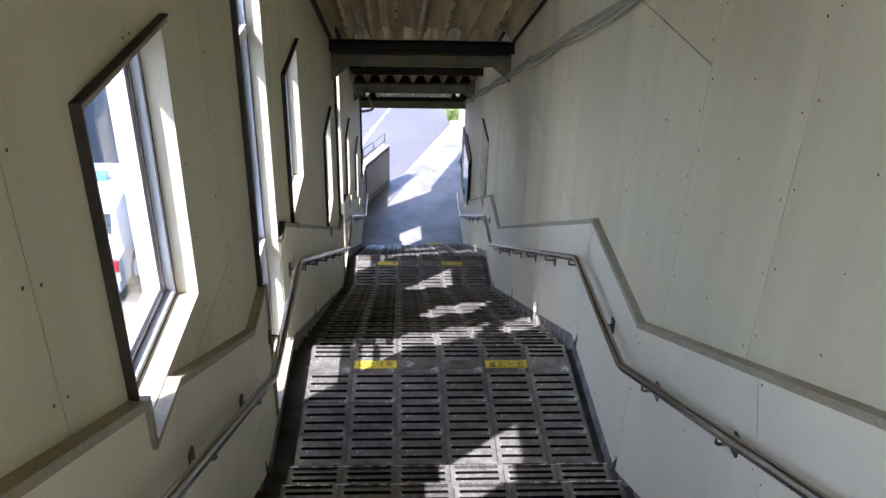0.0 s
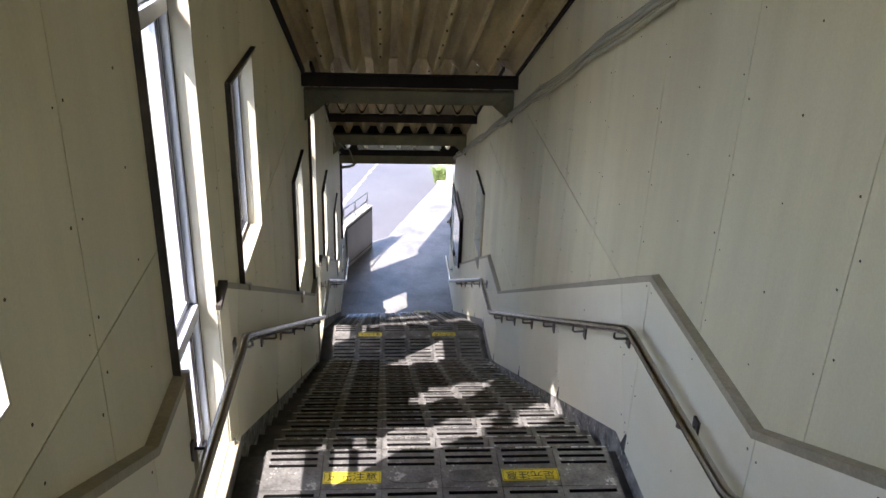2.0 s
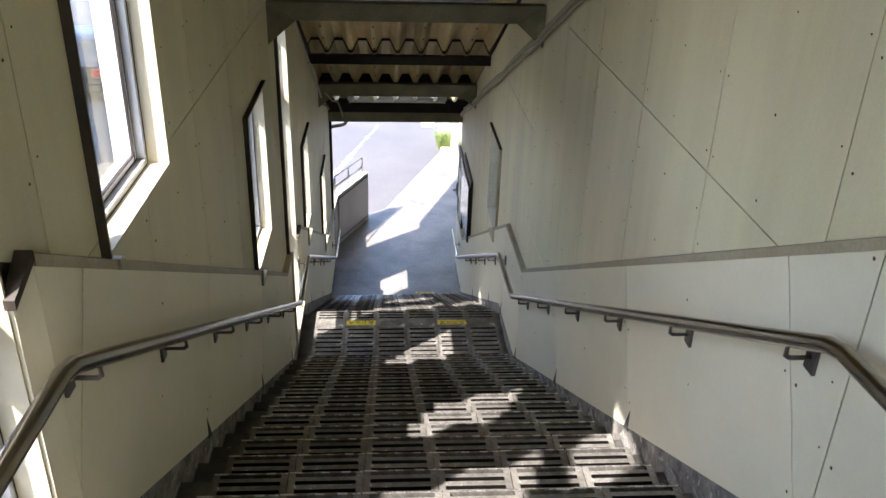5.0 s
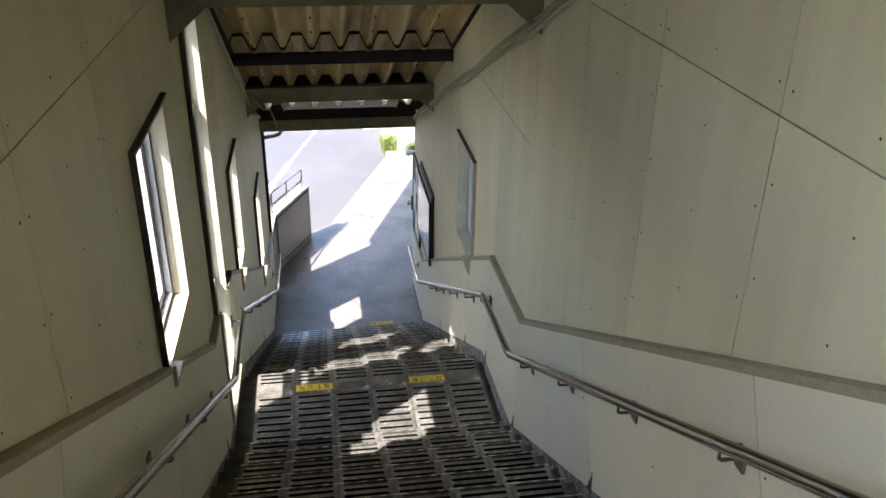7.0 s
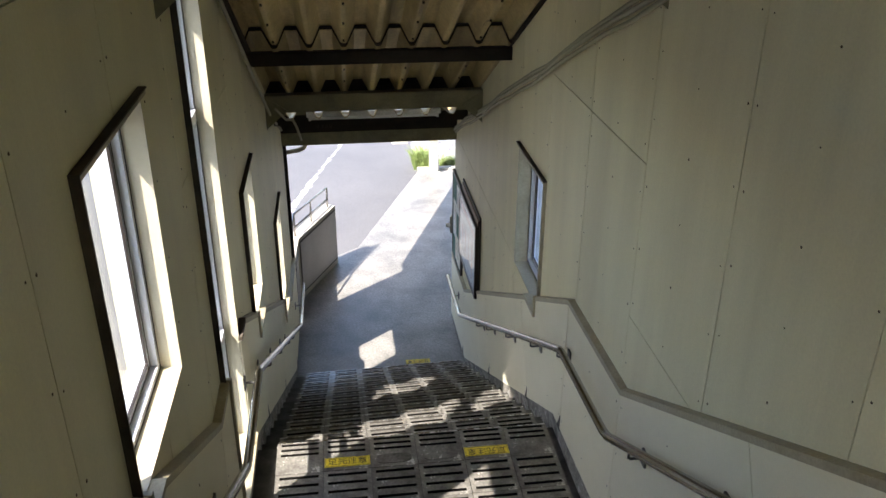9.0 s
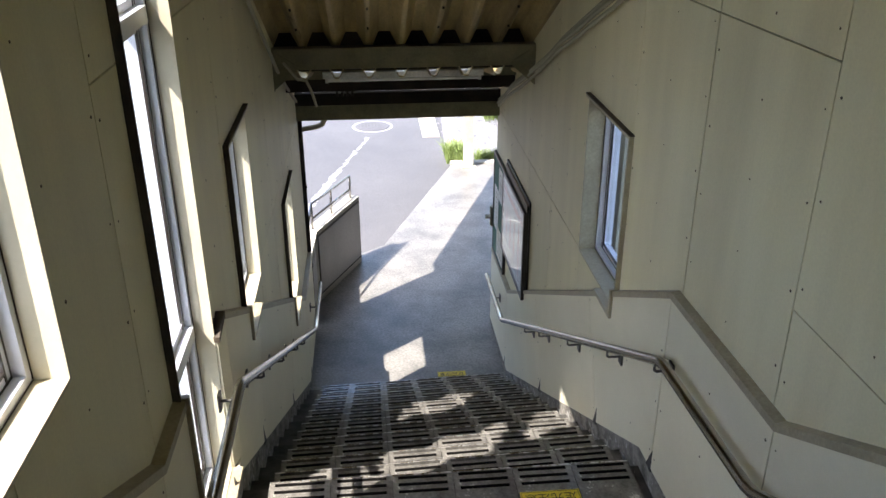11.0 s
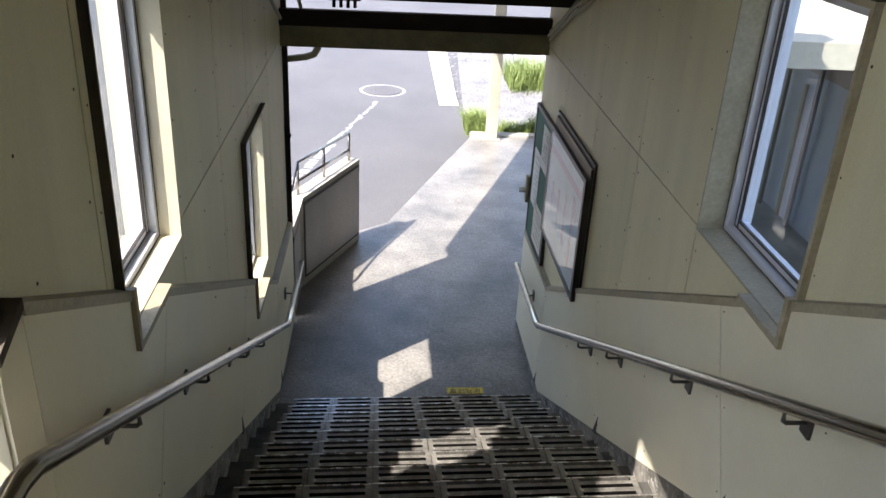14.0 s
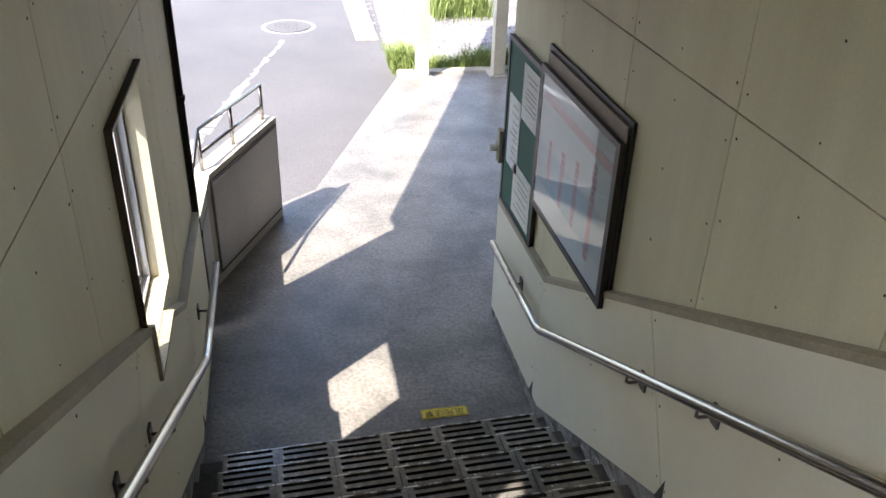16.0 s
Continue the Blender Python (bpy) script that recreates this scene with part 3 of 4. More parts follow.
def sheet(bm, ya, za, yb, zb, thick=0.012):
    """Folded roof sheet between two lines across the stair; heights are those of its lower folds."""
    x = OUT_L - 0.1
    pts = []
    while x < OUT_R + 0.2:
        pts += [(x - 0.006, 0.01), (x + 0.005, 0), (x + 0.03, 0), (x + 0.041, 0.01), (x + 0.1, DEPTH), (x + 0.185, DEPTH)]
        x += PITCH
    rows = []
    for y, z in ((ya, za), (yb, zb)):
        rows.append([(bm.verts.new((px, y, z + h)), bm.verts.new((px, y, z + h + thick))) for px, h in pts])
    a, b = rows
    for i in range(len(pts) - 1):
        bm.faces.new((a[i][0], b[i][0], b[i + 1][0], a[i + 1][0]))
        bm.faces.new((a[i][1], a[i + 1][1], b[i + 1][1], b[i][1]))
        bm.faces.new((a[i][0], a[i + 1][0], a[i + 1][1], a[i][1]))
        bm.faces.new((b[i][0], b[i][1], b[i + 1][1], b[i + 1][0]))


bm = bmesh.new()
SHEETS = [(Y_TOP - 0.2, 8.5, 3.1, 8.46), (3.0, 8.48, 6.9, 6.5), (6.75, 6.545, 9.4, 5.265), (9.35, 5.285, 10.4, 5.15), (10.2, 5.16, 12.6, 3.96), (12.4, 4.03, 13.85, 3.3), (13.78, 3.09, 15.5, 2.76)]
for row in SHEETS:
    sheet(bm, *row)
tagged(mesh_object("ceiling", bm, ROOF), "brown folded sheet roof with rusty laps", "roof", kind="structure")

# bolts along every second fold, and the dark closing strip where the sheets meet the walls
bm = bmesh.new()
for ya, za, yb, zb in SHEETS[1:3] + SHEETS[4:6]:
    for k in range(2, 12, 2):
        bx = OUT_L - 0.1 + 0.0175 + PITCH * k
        if not LEFT + 0.05 < bx < RIGHT - 0.05:
            continue
        for j in range(int((yb - ya) / 0.38)):
            y = ya + 0.2 + 0.38 * j
            z = za + (zb - za) * (y - ya) / (yb - ya)
            box(bm, bx - 0.007, bx + 0.007, y - 0.007, y + 0.007, z - 0.014, z + 0.006)
tagged(mesh_object("roof_bolts", bm, CHANNEL), "small rusty bolts along the roof folds", "bolts", kind="stuff")
for x0, x1 in ((LEFT - 0.005, LEFT + 0.028), (RIGHT - 0.02, RIGHT + 0.005)):
    for ya, za, yb, zb in SHEETS[1:3] + SHEETS[4:5]:
        bm = bmesh.new()
        ring = [[bm.verts.new((x, y, z + h)) for x, h in ((x0, -0.035), (x1, -0.035), (x1, 0.02), (x0, 0.02))] for y, z in ((ya, za), (yb, zb))]
        for j in range(4):
            bm.faces.new((ring[0][j], ring[0][(j + 1) % 4], ring[1][(j + 1) % 4], ring[1][j]))
        bm.faces.new(ring[0]), bm.faces.new(ring[1][::-1])
        bmesh.ops.recalc_face_normals(bm, faces=bm.faces)
        tagged(mesh_object("trim", bm, CHANNEL), "dark closing strip under the roof edge", "trim", kind="structure")


def steel_beam(name, y, z0, z1, depth, mat, label, flange=0.0, x0=LEFT - 0.03, x1=RIGHT + 0.03):
    bm = bmesh.new()
    if flange:
        web = 0.012
        box(bm, x0, x1, y - web / 2, y + web / 2, z0 + web, z1 - web)
        box(bm, x0, x1, y - flange / 2, y + flange / 2, z0, z0 + web)
        box(bm, x0, x1, y - flange / 2, y + flange / 2, z1 - web, z1)
    else:
        box(bm, x0, x1, y, y + depth, z0, z1)
        soft(bm, 0.006)
    return tagged(mesh_object(name, bm, mat), label, "beam", group="roof beams", kind="structure")


steel_beam("beam", 9.3, 5.15, 5.26, 0.09, CHANNEL, "dark brown steel channel under the roof")
steel_beam("beam", 9.5, 4.94, 5.07, 0.1, BEAM, "olive painted steel beam under the roof")
steel_beam("beam", 5.0, 7.3, 7.42, 0.09, CHANNEL, "dark brown steel channel under the roof")
steel_beam("beam", 12.42, 3.9, 4.0, 0.08, CHANNEL, "dark brown steel channel under the roof")
steel_beam("beam", 13.66, 3.19, 3.35, 0.1, BEAM, "olive painted steel beam under the roof")
steel_beam("beam", 14.45, 2.93, 3.065, 0.05, BEAM, "olive painted steel beam under the roof")
steel_beam("beam", 14.5, 2.81, 2.925, 0.3, CHANNEL, "dark brown steel channel under the roof")
steel_beam("beam", 15.27, 2.485, 2.6, 0.08, CHANNEL, "dark brown steel channel above the exit")
steel_beam("beam", 15.3, 2.33, 2.48, 0.1, BEAM, "olive painted steel lintel above the exit")
for by, bz, d in ((9.55, 5.07, 0.1), (13.71, 3.34, 0.1)):
    for gx, s in ((LEFT, 1), (RIGHT, -1)):
        bm = bmesh.new()
        a = [bm.verts.new((gx, by - 0.005, bz)), bm.verts.new((gx + s * 0.2, by - 0.005, bz - 0.13)), bm.verts.new((gx, by - 0.005, bz - 0.3))]
        b = [bm.verts.new((v.co.x, by + 0.005 , v.co.z)) for v in a]
        bm.faces.new(a), bm.faces.new(b[::-1])
        for i in range(3):
            bm.faces.new((a[i], b[i], b[(i + 1) % 3], a[(i + 1) % 3]))
        bm.transform(Matrix.Translation((0, -0.055, 0)))
        tagged(mesh_object("gusset_plate", bm, BEAM), "olive painted steel gusset under a roof beam", "gusset", group="gussets", kind="structure")

tagged(mesh_object("flashing", boxed(LEFT, RIGHT, 13.84, 13.85, 3.14, 3.5), CHANNEL), "dark closing strip between two roof sheets", "flashing", kind="structure")

def lap_strip(name, y, z, drop):
    """Dark strip that follows the folds where two roof sheets overlap."""
    bm = bmesh.new()
    x = OUT_L - 0.1
    pts = []
    while x < OUT_R + 0.2:
        pts += [(x - 0.006, 0.01), (x + 0.005, 0), (x + 0.03, 0), (x + 0.041, 0.01), (x + 0.1, DEPTH), (x + 0.185, DEPTH)]
        x += PITCH
    pts = [p for p in pts if LEFT - 0.05 < p[0] < RIGHT + 0.05]
    for (xa, ha), (xb, hb) in zip(pts, pts[1:]):
        v = [bm.verts.new((px, yy, z + h - d)) for yy in (y, y + 0.03) for px, h, d in ((xa, ha, 0), (xb, hb, 0), (xb, hb, drop), (xa, ha, drop))]
        for q in ((0, 1, 2, 3), (7, 6, 5, 4), (0, 4, 5, 1), (2, 6, 7, 3), (0, 3, 7, 4), (1, 5, 6, 2)):
            bm.faces.new([v[i] for i in q])
    tagged(mesh_object(name, bm, CHANNEL), "dark strip along a lap of the roof sheets", "sealing strip", kind="structure")


lap_strip("lap_strip", 12.36, 4.065, 0.022)
lap_strip("lap_strip", 6.72, 6.56, 0.022)

# ---- handrails ----
def handrail(name, x, wall_x, line, label):
    s = 1 if wall_x > x else -1
    rail = thing(name, label, "handrail", x, 4.0, 5.0, group="handrails")
    path = []
    for i, (y, z) in enumerate(line):
        if 0 < i < len(line) - 1:
            for (yy, zz) in (line[i - 1], line[i + 1]):
                d = math.hypot(yy - y, zz - z)
                path.append((x, y + (yy - y) / d * 0.035, z + (zz - z) / d * 0.035))
        else:
            path.append((x, y, z))
    part("rail", tube(bmesh.new(), path, 0.0225, 16), STEEL, rail, "round stainless steel rail")
    for y in (0.4, 1.15, 1.92, 2.7, 3.5, 4.32, 5.22, 6.0, 6.8, 7.57, 8.34, 9.07, 10.3, 10.95, 11.74, 12.55, 13.07, 14.75):
        z = at(line, y)
        bm = bmesh.new()
        tube(bm, [(x, y, z - 0.015), (x, y, z - 0.05), (x + s * 0.01, y, z - 0.058), (wall_x, y, z - 0.058)], 0.0065, 8)
        box(bm, min(wall_x, wall_x - s * 0.01), max(wall_x, wall_x - s * 0.01), y - 0.025, y + 0.025, z - 0.1, z - 0.02)
        part("bracket", bm, BRACKET, rail)
    return rail


handrail("handrail", -0.405, WAIN_L, [(Y_UP - 0.3, TOP + 0.76), (Y_UP, TOP + 0.72), (3.87, 5.09), (5.04, 5.065), (9.5, 2.63), (10.33, 2.64), (14.17, 0.66), (15.2, 0.62)], "stainless steel handrail along the window wall")
handrail("handrail", 1.345, WAIN_R, [(Y_UP - 0.3, TOP + 0.76), (Y_UP, TOP + 0.72), (3.84, 5.17), (5.02, 5.11), (9.38, 2.75), (10.24, 2.7), (14.16, 0.67), (15.2, 0.63)], "stainless steel handrail along the plain wall")

# ---- conduits ----
for k in range(3):
    bm = bmesh.new()
    dz = 0.031 * k - 0.035
    pts = []
    n = 44
    for i in range(n + 1):
        y = -0.5 + i * (15.1 + 0.5) / n
        z = 6.78 + (4.8 - y) * 0.413 + dz + 0.012 * math.sin(y * 3.1 + k * 0.7) + 0.006 * math.sin(y * 7.0 + k)
        pts.append((RIGHT - 0.04 - 0.012 * (k % 2) - 0.003 * math.sin(y * 5), y, z))
    tagged(mesh_object("conduit", tube(bm, pts, 0.0125, 10), CONDUIT), "sagging grey cable conduit clipped to the wall", "conduit", group="wall conduits")

PLACE = OUTSIDE

# ---- exit canopy ----
bm = bmesh.new()
CANOPY = [(-0.78, 15.42), (0.35, 18.35), (1.5, 21.4), (7.0, 21.4), (7.0, 13.4), (OUT_R + 0.02, 13.4), (OUT_R + 0.02, 15.42)]
a = [bm.verts.new((x, y, 2.72)) for x, y in CANOPY]
b = [bm.verts.new((x, y, 2.86)) for x, y in CANOPY]
bm.faces.new(a[::-1]), bm.faces.new(b)
for i in range(len(CANOPY)):
    j = (i + 1) % len(CANOPY)
    bm.faces.new((a[i], a[j], b[j], b[i]))
tagged(mesh_object("canopy", bm, POST), "flat pale canopy over the walkway", "canopy", kind="structure")

PLACE = INSIDE

# ---- close the upper end ----
tagged(mesh_object("floor_upper", boxed(OUT_L - 2, OUT_R + 2, Y_TOP - 6, Y_TOP - 0.002, TOP - 0.4, TOP), FLOOR), "grey concrete floor outside the upper doorway", "floor", kind="structure")
bm = bmesh.new()
box(bm, OUT_L, -0.3, Y_TOP - 0.15, Y_TOP, TOP - 0.5, 9.2)
box(bm, 1.25, OUT_R, Y_TOP - 0.15, Y_TOP, TOP - 0.5, 9.2)
box(bm, -0.3, 1.25, Y_TOP - 0.15, Y_TOP, TOP + 2.1, 9.2)
tagged(mesh_object("wall_north", bm, WALL), "cream painted end wall with a doorway at the upper landing", "wall", kind="structure")


# ---- lettering ----
def writing(name, text, size, m, mat, parent):
    """Flat text, centred, in the plane of the pose m."""
    c = bpy.data.curves.new(name, "FONT")
    c.body, c.size, c.align_x, c.align_y, c.extrude = text, size * UNIT, "CENTER", "CENTER", 0.0004
    c.materials.append(mat)
    ob = new(name, c)
    ob.parent = parent
    ob.matrix_parent_inverse = parent.matrix_basis.inverted()
    ob.matrix_basis = Matrix.Translation(PLACE @ m.translation) @ m.to_3x3().to_4x4()
    return ob


def sticker(x, y, z, turned, label):
    s = thing("caution_sticker", label, "sticker", x, y, z, group="caution stickers")
    bm = boxed(x - 0.141, x + 0.141, y - 0.042, y + 0.042, z + 0.0025, z + 0.0045)
    part("sheet", bm, YELLOW, s)
    border = bmesh.new()
    for a, b, c, d in ((-0.136, 0.136, -0.038, -0.036), (-0.136, 0.136, 0.036, 0.038), (-0.136, -0.134, -0.036, 0.036), (0.134, 0.136, -0.036, 0.036)):
        box(border, x + a, x + b, y + c, y + d, z + 0.004, z + 0.0052)
    part("border", border, INK, s)
    writing("lettering", "足元注意", 0.062, pose(x, y - 0.002, z + 0.0052, 0, 0, 180 if turned else 0), INK, s)


for level, y in ((LAND1, 5.0), (LAND2, 10.36)):
    sticker(0.067, y, level, False, "yellow caution sticker with black writing on a tread plate")
    sticker(0.946, y, level, True, "yellow caution sticker with upside-down black writing on a plate")
sticker(0.895, 14.41, FLOOR_Z, True, "scuffed yellow caution sticker on the concrete floor")

# worn oval patches on the edge plates
for x in (0.3575, 0.6505):
    for y, z in ((5.0, LAND1), (10.36, LAND2)):
        bm = bmesh.new()
        ring = []
        for k in range(28):
            a = k * 2 * math.pi / 28
            ring.append((x + 0.11 * math.copysign(abs(math.cos(a)) ** 0.6, math.cos(a)), y + 0.045 * math.copysign(abs(math.sin(a)) ** 0.6, math.sin(a))))
        top_ring = [bm.verts.new((p, q, z + 0.0035)) for p, q in ring]
        low_ring = [bm.verts.new((p * 1.0, q, z + 0.001)) for p, q in ring]
        bm.faces.new(top_ring)
        for k in range(28):
            bm.faces.new((low_ring[k], low_ring[(k + 1) % 28], top_ring[(k + 1) % 28], top_ring[k]))
        tagged(mesh_object("anti_slip_pad", bm, PLATE), "worn grey oval pad on a tread plate", "pad", group="oval pads")

# ---- fluorescent lamp over the lower flight ----
def batten(y, z, rail):
    lamp = thing("ceiling_lamp", "unlit white fluorescent batten under the roof", "lamp", 0.46, y, z, group="fluorescent lamps")
    part("housing", soft(boxed(-0.18, 1.1, y - 0.03, y + 0.04, z - 0.05, z), 0.006), PAPER, lamp, "white metal housing")
    part("tube", tube(bmesh.new(), [(-0.16, y - 0.005, z - 0.067), (1.08, y - 0.005, z - 0.067)], 0.014, 12), TUBE, lamp, "white glass tube")
    for x in (-0.15, 1.07):
        part("holder", boxed(x - 0.012, x + 0.012, y - 0.02, y + 0.01, z - 0.085, z - 0.048), PAPER, lamp)
    if rail:
        part("mounting_rail", boxed(LEFT, RIGHT, y + 0.005, y + 0.05, z, z + 0.03), BEAM, lamp)


TUBE = plain("lamp_tube", (0.85, 0.85, 0.82), 0.3)
batten(13.98, 3.1, True)
batten(9.72, 5.13, True)
batten(6.7, 6.46, True)

# ---- pipes ----
bm = tube(bmesh.new(), [(-0.5, 9.6, 5.0), (-0.49, 10.4, 4.95), (-0.49, 13.6, 3.2), (-0.5, 14.2, 2.95), (-0.51, 15.2, 2.55)], 0.013, 8)
tagged(mesh_object("conduit", bm, CONDUIT), "thin grey conduit along the window wall under the roof", "conduit")
bm = tube(bmesh.new(), [(-0.42, 13.4, 3.3), (-0.36, 13.75, 3.1), (-0.3, 13.8, 3.08), (-0.27, 13.82, 3.0), (-0.24, 13.9, 2.85)], 0.011, 8)
tagged(mesh_object("lamp_cable", bm, CONDUIT), "short grey cable hanging beside the lamp", "cable")
dp = thing("downpipe", "dark brown rainwater pipe at the end of the wall", "downpipe", -0.56, 15.47, 0)
part("pipe", tube(bmesh.new(), [(-0.52, 15.44, 0.0), (-0.52, 15.44, 2.75)], 0.028, 12), CHANNEL, dp)
part("elbow", tube(bmesh.new(), [(-0.52, 15.46, 2.2), (-0.36, 15.47, 2.22), (-0.3, 15.48, 2.24), (-0.27, 15.48, 2.29), (-0.27, 15.48, 2.4)], 0.026, 12), CONDUIT, dp)
for z in (0.7, 1.6):
    part("clip", boxed(-0.555, -0.485, 15.4, 15.45, z, z + 0.025), CHANNEL, dp)
bm = bmesh.new()
box(bm, -0.13, 0.07, 14.62, 14.66, 2.78, 2.81)
for k in range(4):
    tube(bm, [(-0.1 + 0.045 * k, 14.64, 2.79), (-0.1 + 0.045 * k, 14.64, 2.735)], 0.011, 8)
tagged(mesh_object("terminal_strip", bm, CHANNEL), "dark strip of four hanging bolts under a beam", "fixing")

# ---- poster case and notice board ----
case = thing("poster_case", "brown framed poster case on the wall", "poster case", RIGHT, 14.08, 1.19)
x1, x0 = RIGHT - 0.002, RIGHT - 0.046
part("box", soft(boxed(x0 + 0.012, x1, 13.565, 14.64, 1.21, 2.07), 0.01), SIGNBOX, case, "brown painted case body")
bm = bmesh.new()
for a, b, c, d in ((13.548, 13.58, 1.19, 2.09), (14.63, 14.67, 1.19, 2.09), (13.58, 14.63, 2.05, 2.09), (13.58, 14.63, 1.19, 1.225)):
    box(bm, x1 - 0.016, x1 - 0.001, a, b, c - 0.004, d + 0.004)
part("back_frame", bm, BROWN, case)
bm = bmesh.new()
for a, b, c, d in ((13.56, 13.6, 1.2, 2.0), (14.62, 14.66, 1.2, 2.0), (13.6, 14.62, 1.97, 2.0), (13.6, 14.62, 1.2, 1.23)):
    box(bm, x0 - 0.012, x0 + 0.012, a, b, c, d)
part("front_frame", bm, BROWN, case, "dark brown front frame")
part("side_plate", boxed(x0 + 0.0125, x1 - 0.017, 13.5595, 13.5635, 1.2, 2.06), BROWN, case, "dark end plate")
part("poster", boxed(x0 - 0.002, x0 + 0.011, 13.6, 14.62, 1.23, 1.97), PAPER, case, "white poster with red writing")
PINK = plain("pink_print", (0.8, 0.5, 0.47), 0.6)
RED = plain("red_print", (0.7, 0.38, 0.37), 0.6)
PALEBLUE = material("pale_blue_print", (0.55, 0.62, 0.66), (0.68, 0.7, 0.7), 0.6, scale=4)
part("print_band", boxed(x0 - 0.0035, x0 - 0.002, 13.62, 14.6, 1.83, 1.88), PINK, case, "pink printed stripe")
part("print_field", boxed(x0 - 0.0035, x0 - 0.002, 13.62, 14.6, 1.38, 1.6), PALEBLUE, case, "pale blue printed field")
rng = random.Random(4)
for yy, za, zb in ((13.8, 1.32, 1.8), (14.02, 1.4, 1.72), (14.22, 1.4, 1.68), (14.42, 1.46, 1.66)):
    bm = bmesh.new()
    z = zb
    while z > za:
        h = rng.uniform(0.018, 0.032)
        box(bm, x0 - 0.005, x0 - 0.0035, yy - rng.uniform(0.018, 0.03), yy + rng.uniform(0.018, 0.03), z - h, z)
        z -= h + 0.008
    part("print_column", bm, RED, case, "column of red print")
cover = part("cover", boxed(x0 - 0.011, x0 - 0.008, 13.6, 14.62, 1.23, 1.97), GLASS, case, "clear acrylic cover")
cover.visible_shadow = False

board = thing("notice_board", "green notice board with pinned papers", "notice board", RIGHT, 15.05, 0.84)
b1, b0 = RIGHT - 0.002, RIGHT - 0.03
part("backing", boxed(b0 + 0.006, b1, 14.71, 15.38, 0.88, 1.93), GREEN, board, "dark green felt")
bm = bmesh.new()
for a, b, c, d in ((14.69, 14.72, 0.86, 1.95), (15.36, 15.392, 0.86, 1.95), (14.72, 15.36, 1.92, 1.95), (14.72, 15.36, 0.86, 0.885)):
    box(bm, b0, b1, a, b, c, d)
part("frame", bm, BROWN, board, "dark brown frame")
for k, (a, b, c, d, m) in enumerate(((14.74, 15.05, 1.55, 1.88, PAPER), (15.06, 15.3, 1.17, 1.62, PAPER), (14.76, 15.12, 0.92, 1.24, OLDPAPER))):
    sheet_part = part("notice", boxed(b0 + 0.002, b0 + 0.005, a, b, c, d), m, board, "pinned paper notice")
    bm = bmesh.new()
    z = d - 0.05
    while z > c + 0.05:
        box(bm, b0 + 0.0008, b0 + 0.0024, a + 0.04, b - rng.uniform(0.04, 0.12), z - 0.006, z)
        z -= rng.uniform(0.025, 0.05)
    part("print", bm, CONDUIT, sheet_part)
box_thing = thing("switch_box", "small grey switch box on the wall end", "switch box", RIGHT, 15.45, 1.15)
part("body", soft(boxed(RIGHT - 0.05, RIGHT + 0.05, Y_END + 0.002, 15.47, 1.1, 1.32), 0.006), CONDUIT, box_thing)
part("knob", tube(bmesh.new(), [(RIGHT - 0.05, 15.44, 1.2), (RIGHT - 0.1, 15.44, 1.2)], 0.025, 12), PAPER, box_thing)

PLACE = OUTSIDE

# ---- parapet with rail beside the exit ----
def along(p, q, u, side=0.0):
    d = Vector((q[0] - p[0], q[1] - p[1]))
    n = Vector((-d.y, d.x)).normalized()
    return (p[0] + d.x * u + n.x * side, p[1] + d.y * u + n.y * side)


def slab(bm, p, q, u0, u1, s0, s1, z0, z1a, z1b):
    """An upright slab along p to q, between two side offsets; its top runs from z1a to z1b."""
    c = [(along(p, q, u, s), zt) for u, s, zt in ((u0, s0, z1a), (u1, s0, z1b), (u1, s1, z1b), (u0, s1, z1a))]
    lo = [bm.verts.new((x, y, z0)) for (x, y), _ in c]
    hi = [bm.verts.new((x, y, zt)) for (x, y), zt in c]
    bm.faces.new(lo[::-1]), bm.faces.new(hi)
    for i in range(4):
        j = (i + 1) % 4
        bm.faces.new((lo[i], lo[j], hi[j], hi[i]))


PA, PB, PC = (-0.5, 15.42), (-0.49, 15.93), (0.005, 16.99)
bm = bmesh.new()
slab(bm, PB, PC, 0.0, 0.06, 0.0, 0.15, -0.05, 0.76, 0.86)
slab(bm, PB, PC, 0.06, 1.0, 0.0, 0.15, -0.05, 0.86, 0.88)
slab(bm, PA, PB, 0.0, 1.0, 0.0, 0.15, -0.05, 0.8, 0.76)
parapet = tagged(mesh_object("parapet_wall", bm, CREAM), "low cream concrete parapet with a grey panel", "parapet", kind="structure")
bm = bmesh.new()
slab(bm, PB, PC, 0.075, 0.965, -0.012, -0.002, 0.1, 0.79, 0.81)
part("panel", bm, GREYPANEL, parapet, "flat grey panel")
bm = bmesh.new()
slab(bm, PB, PC, 0.06, 0.98, -0.008, -0.001, 0.075, 0.815, 0.835)
part("panel_edge", bm, BROWN, parapet, "dark panel edging")
bm = bmesh.new()
slab(bm, PA, PB, 0.1, 0.9, -0.01, -0.001, 0.1, 0.7, 0.68)
part("panel", bm, GREYPANEL, parapet)

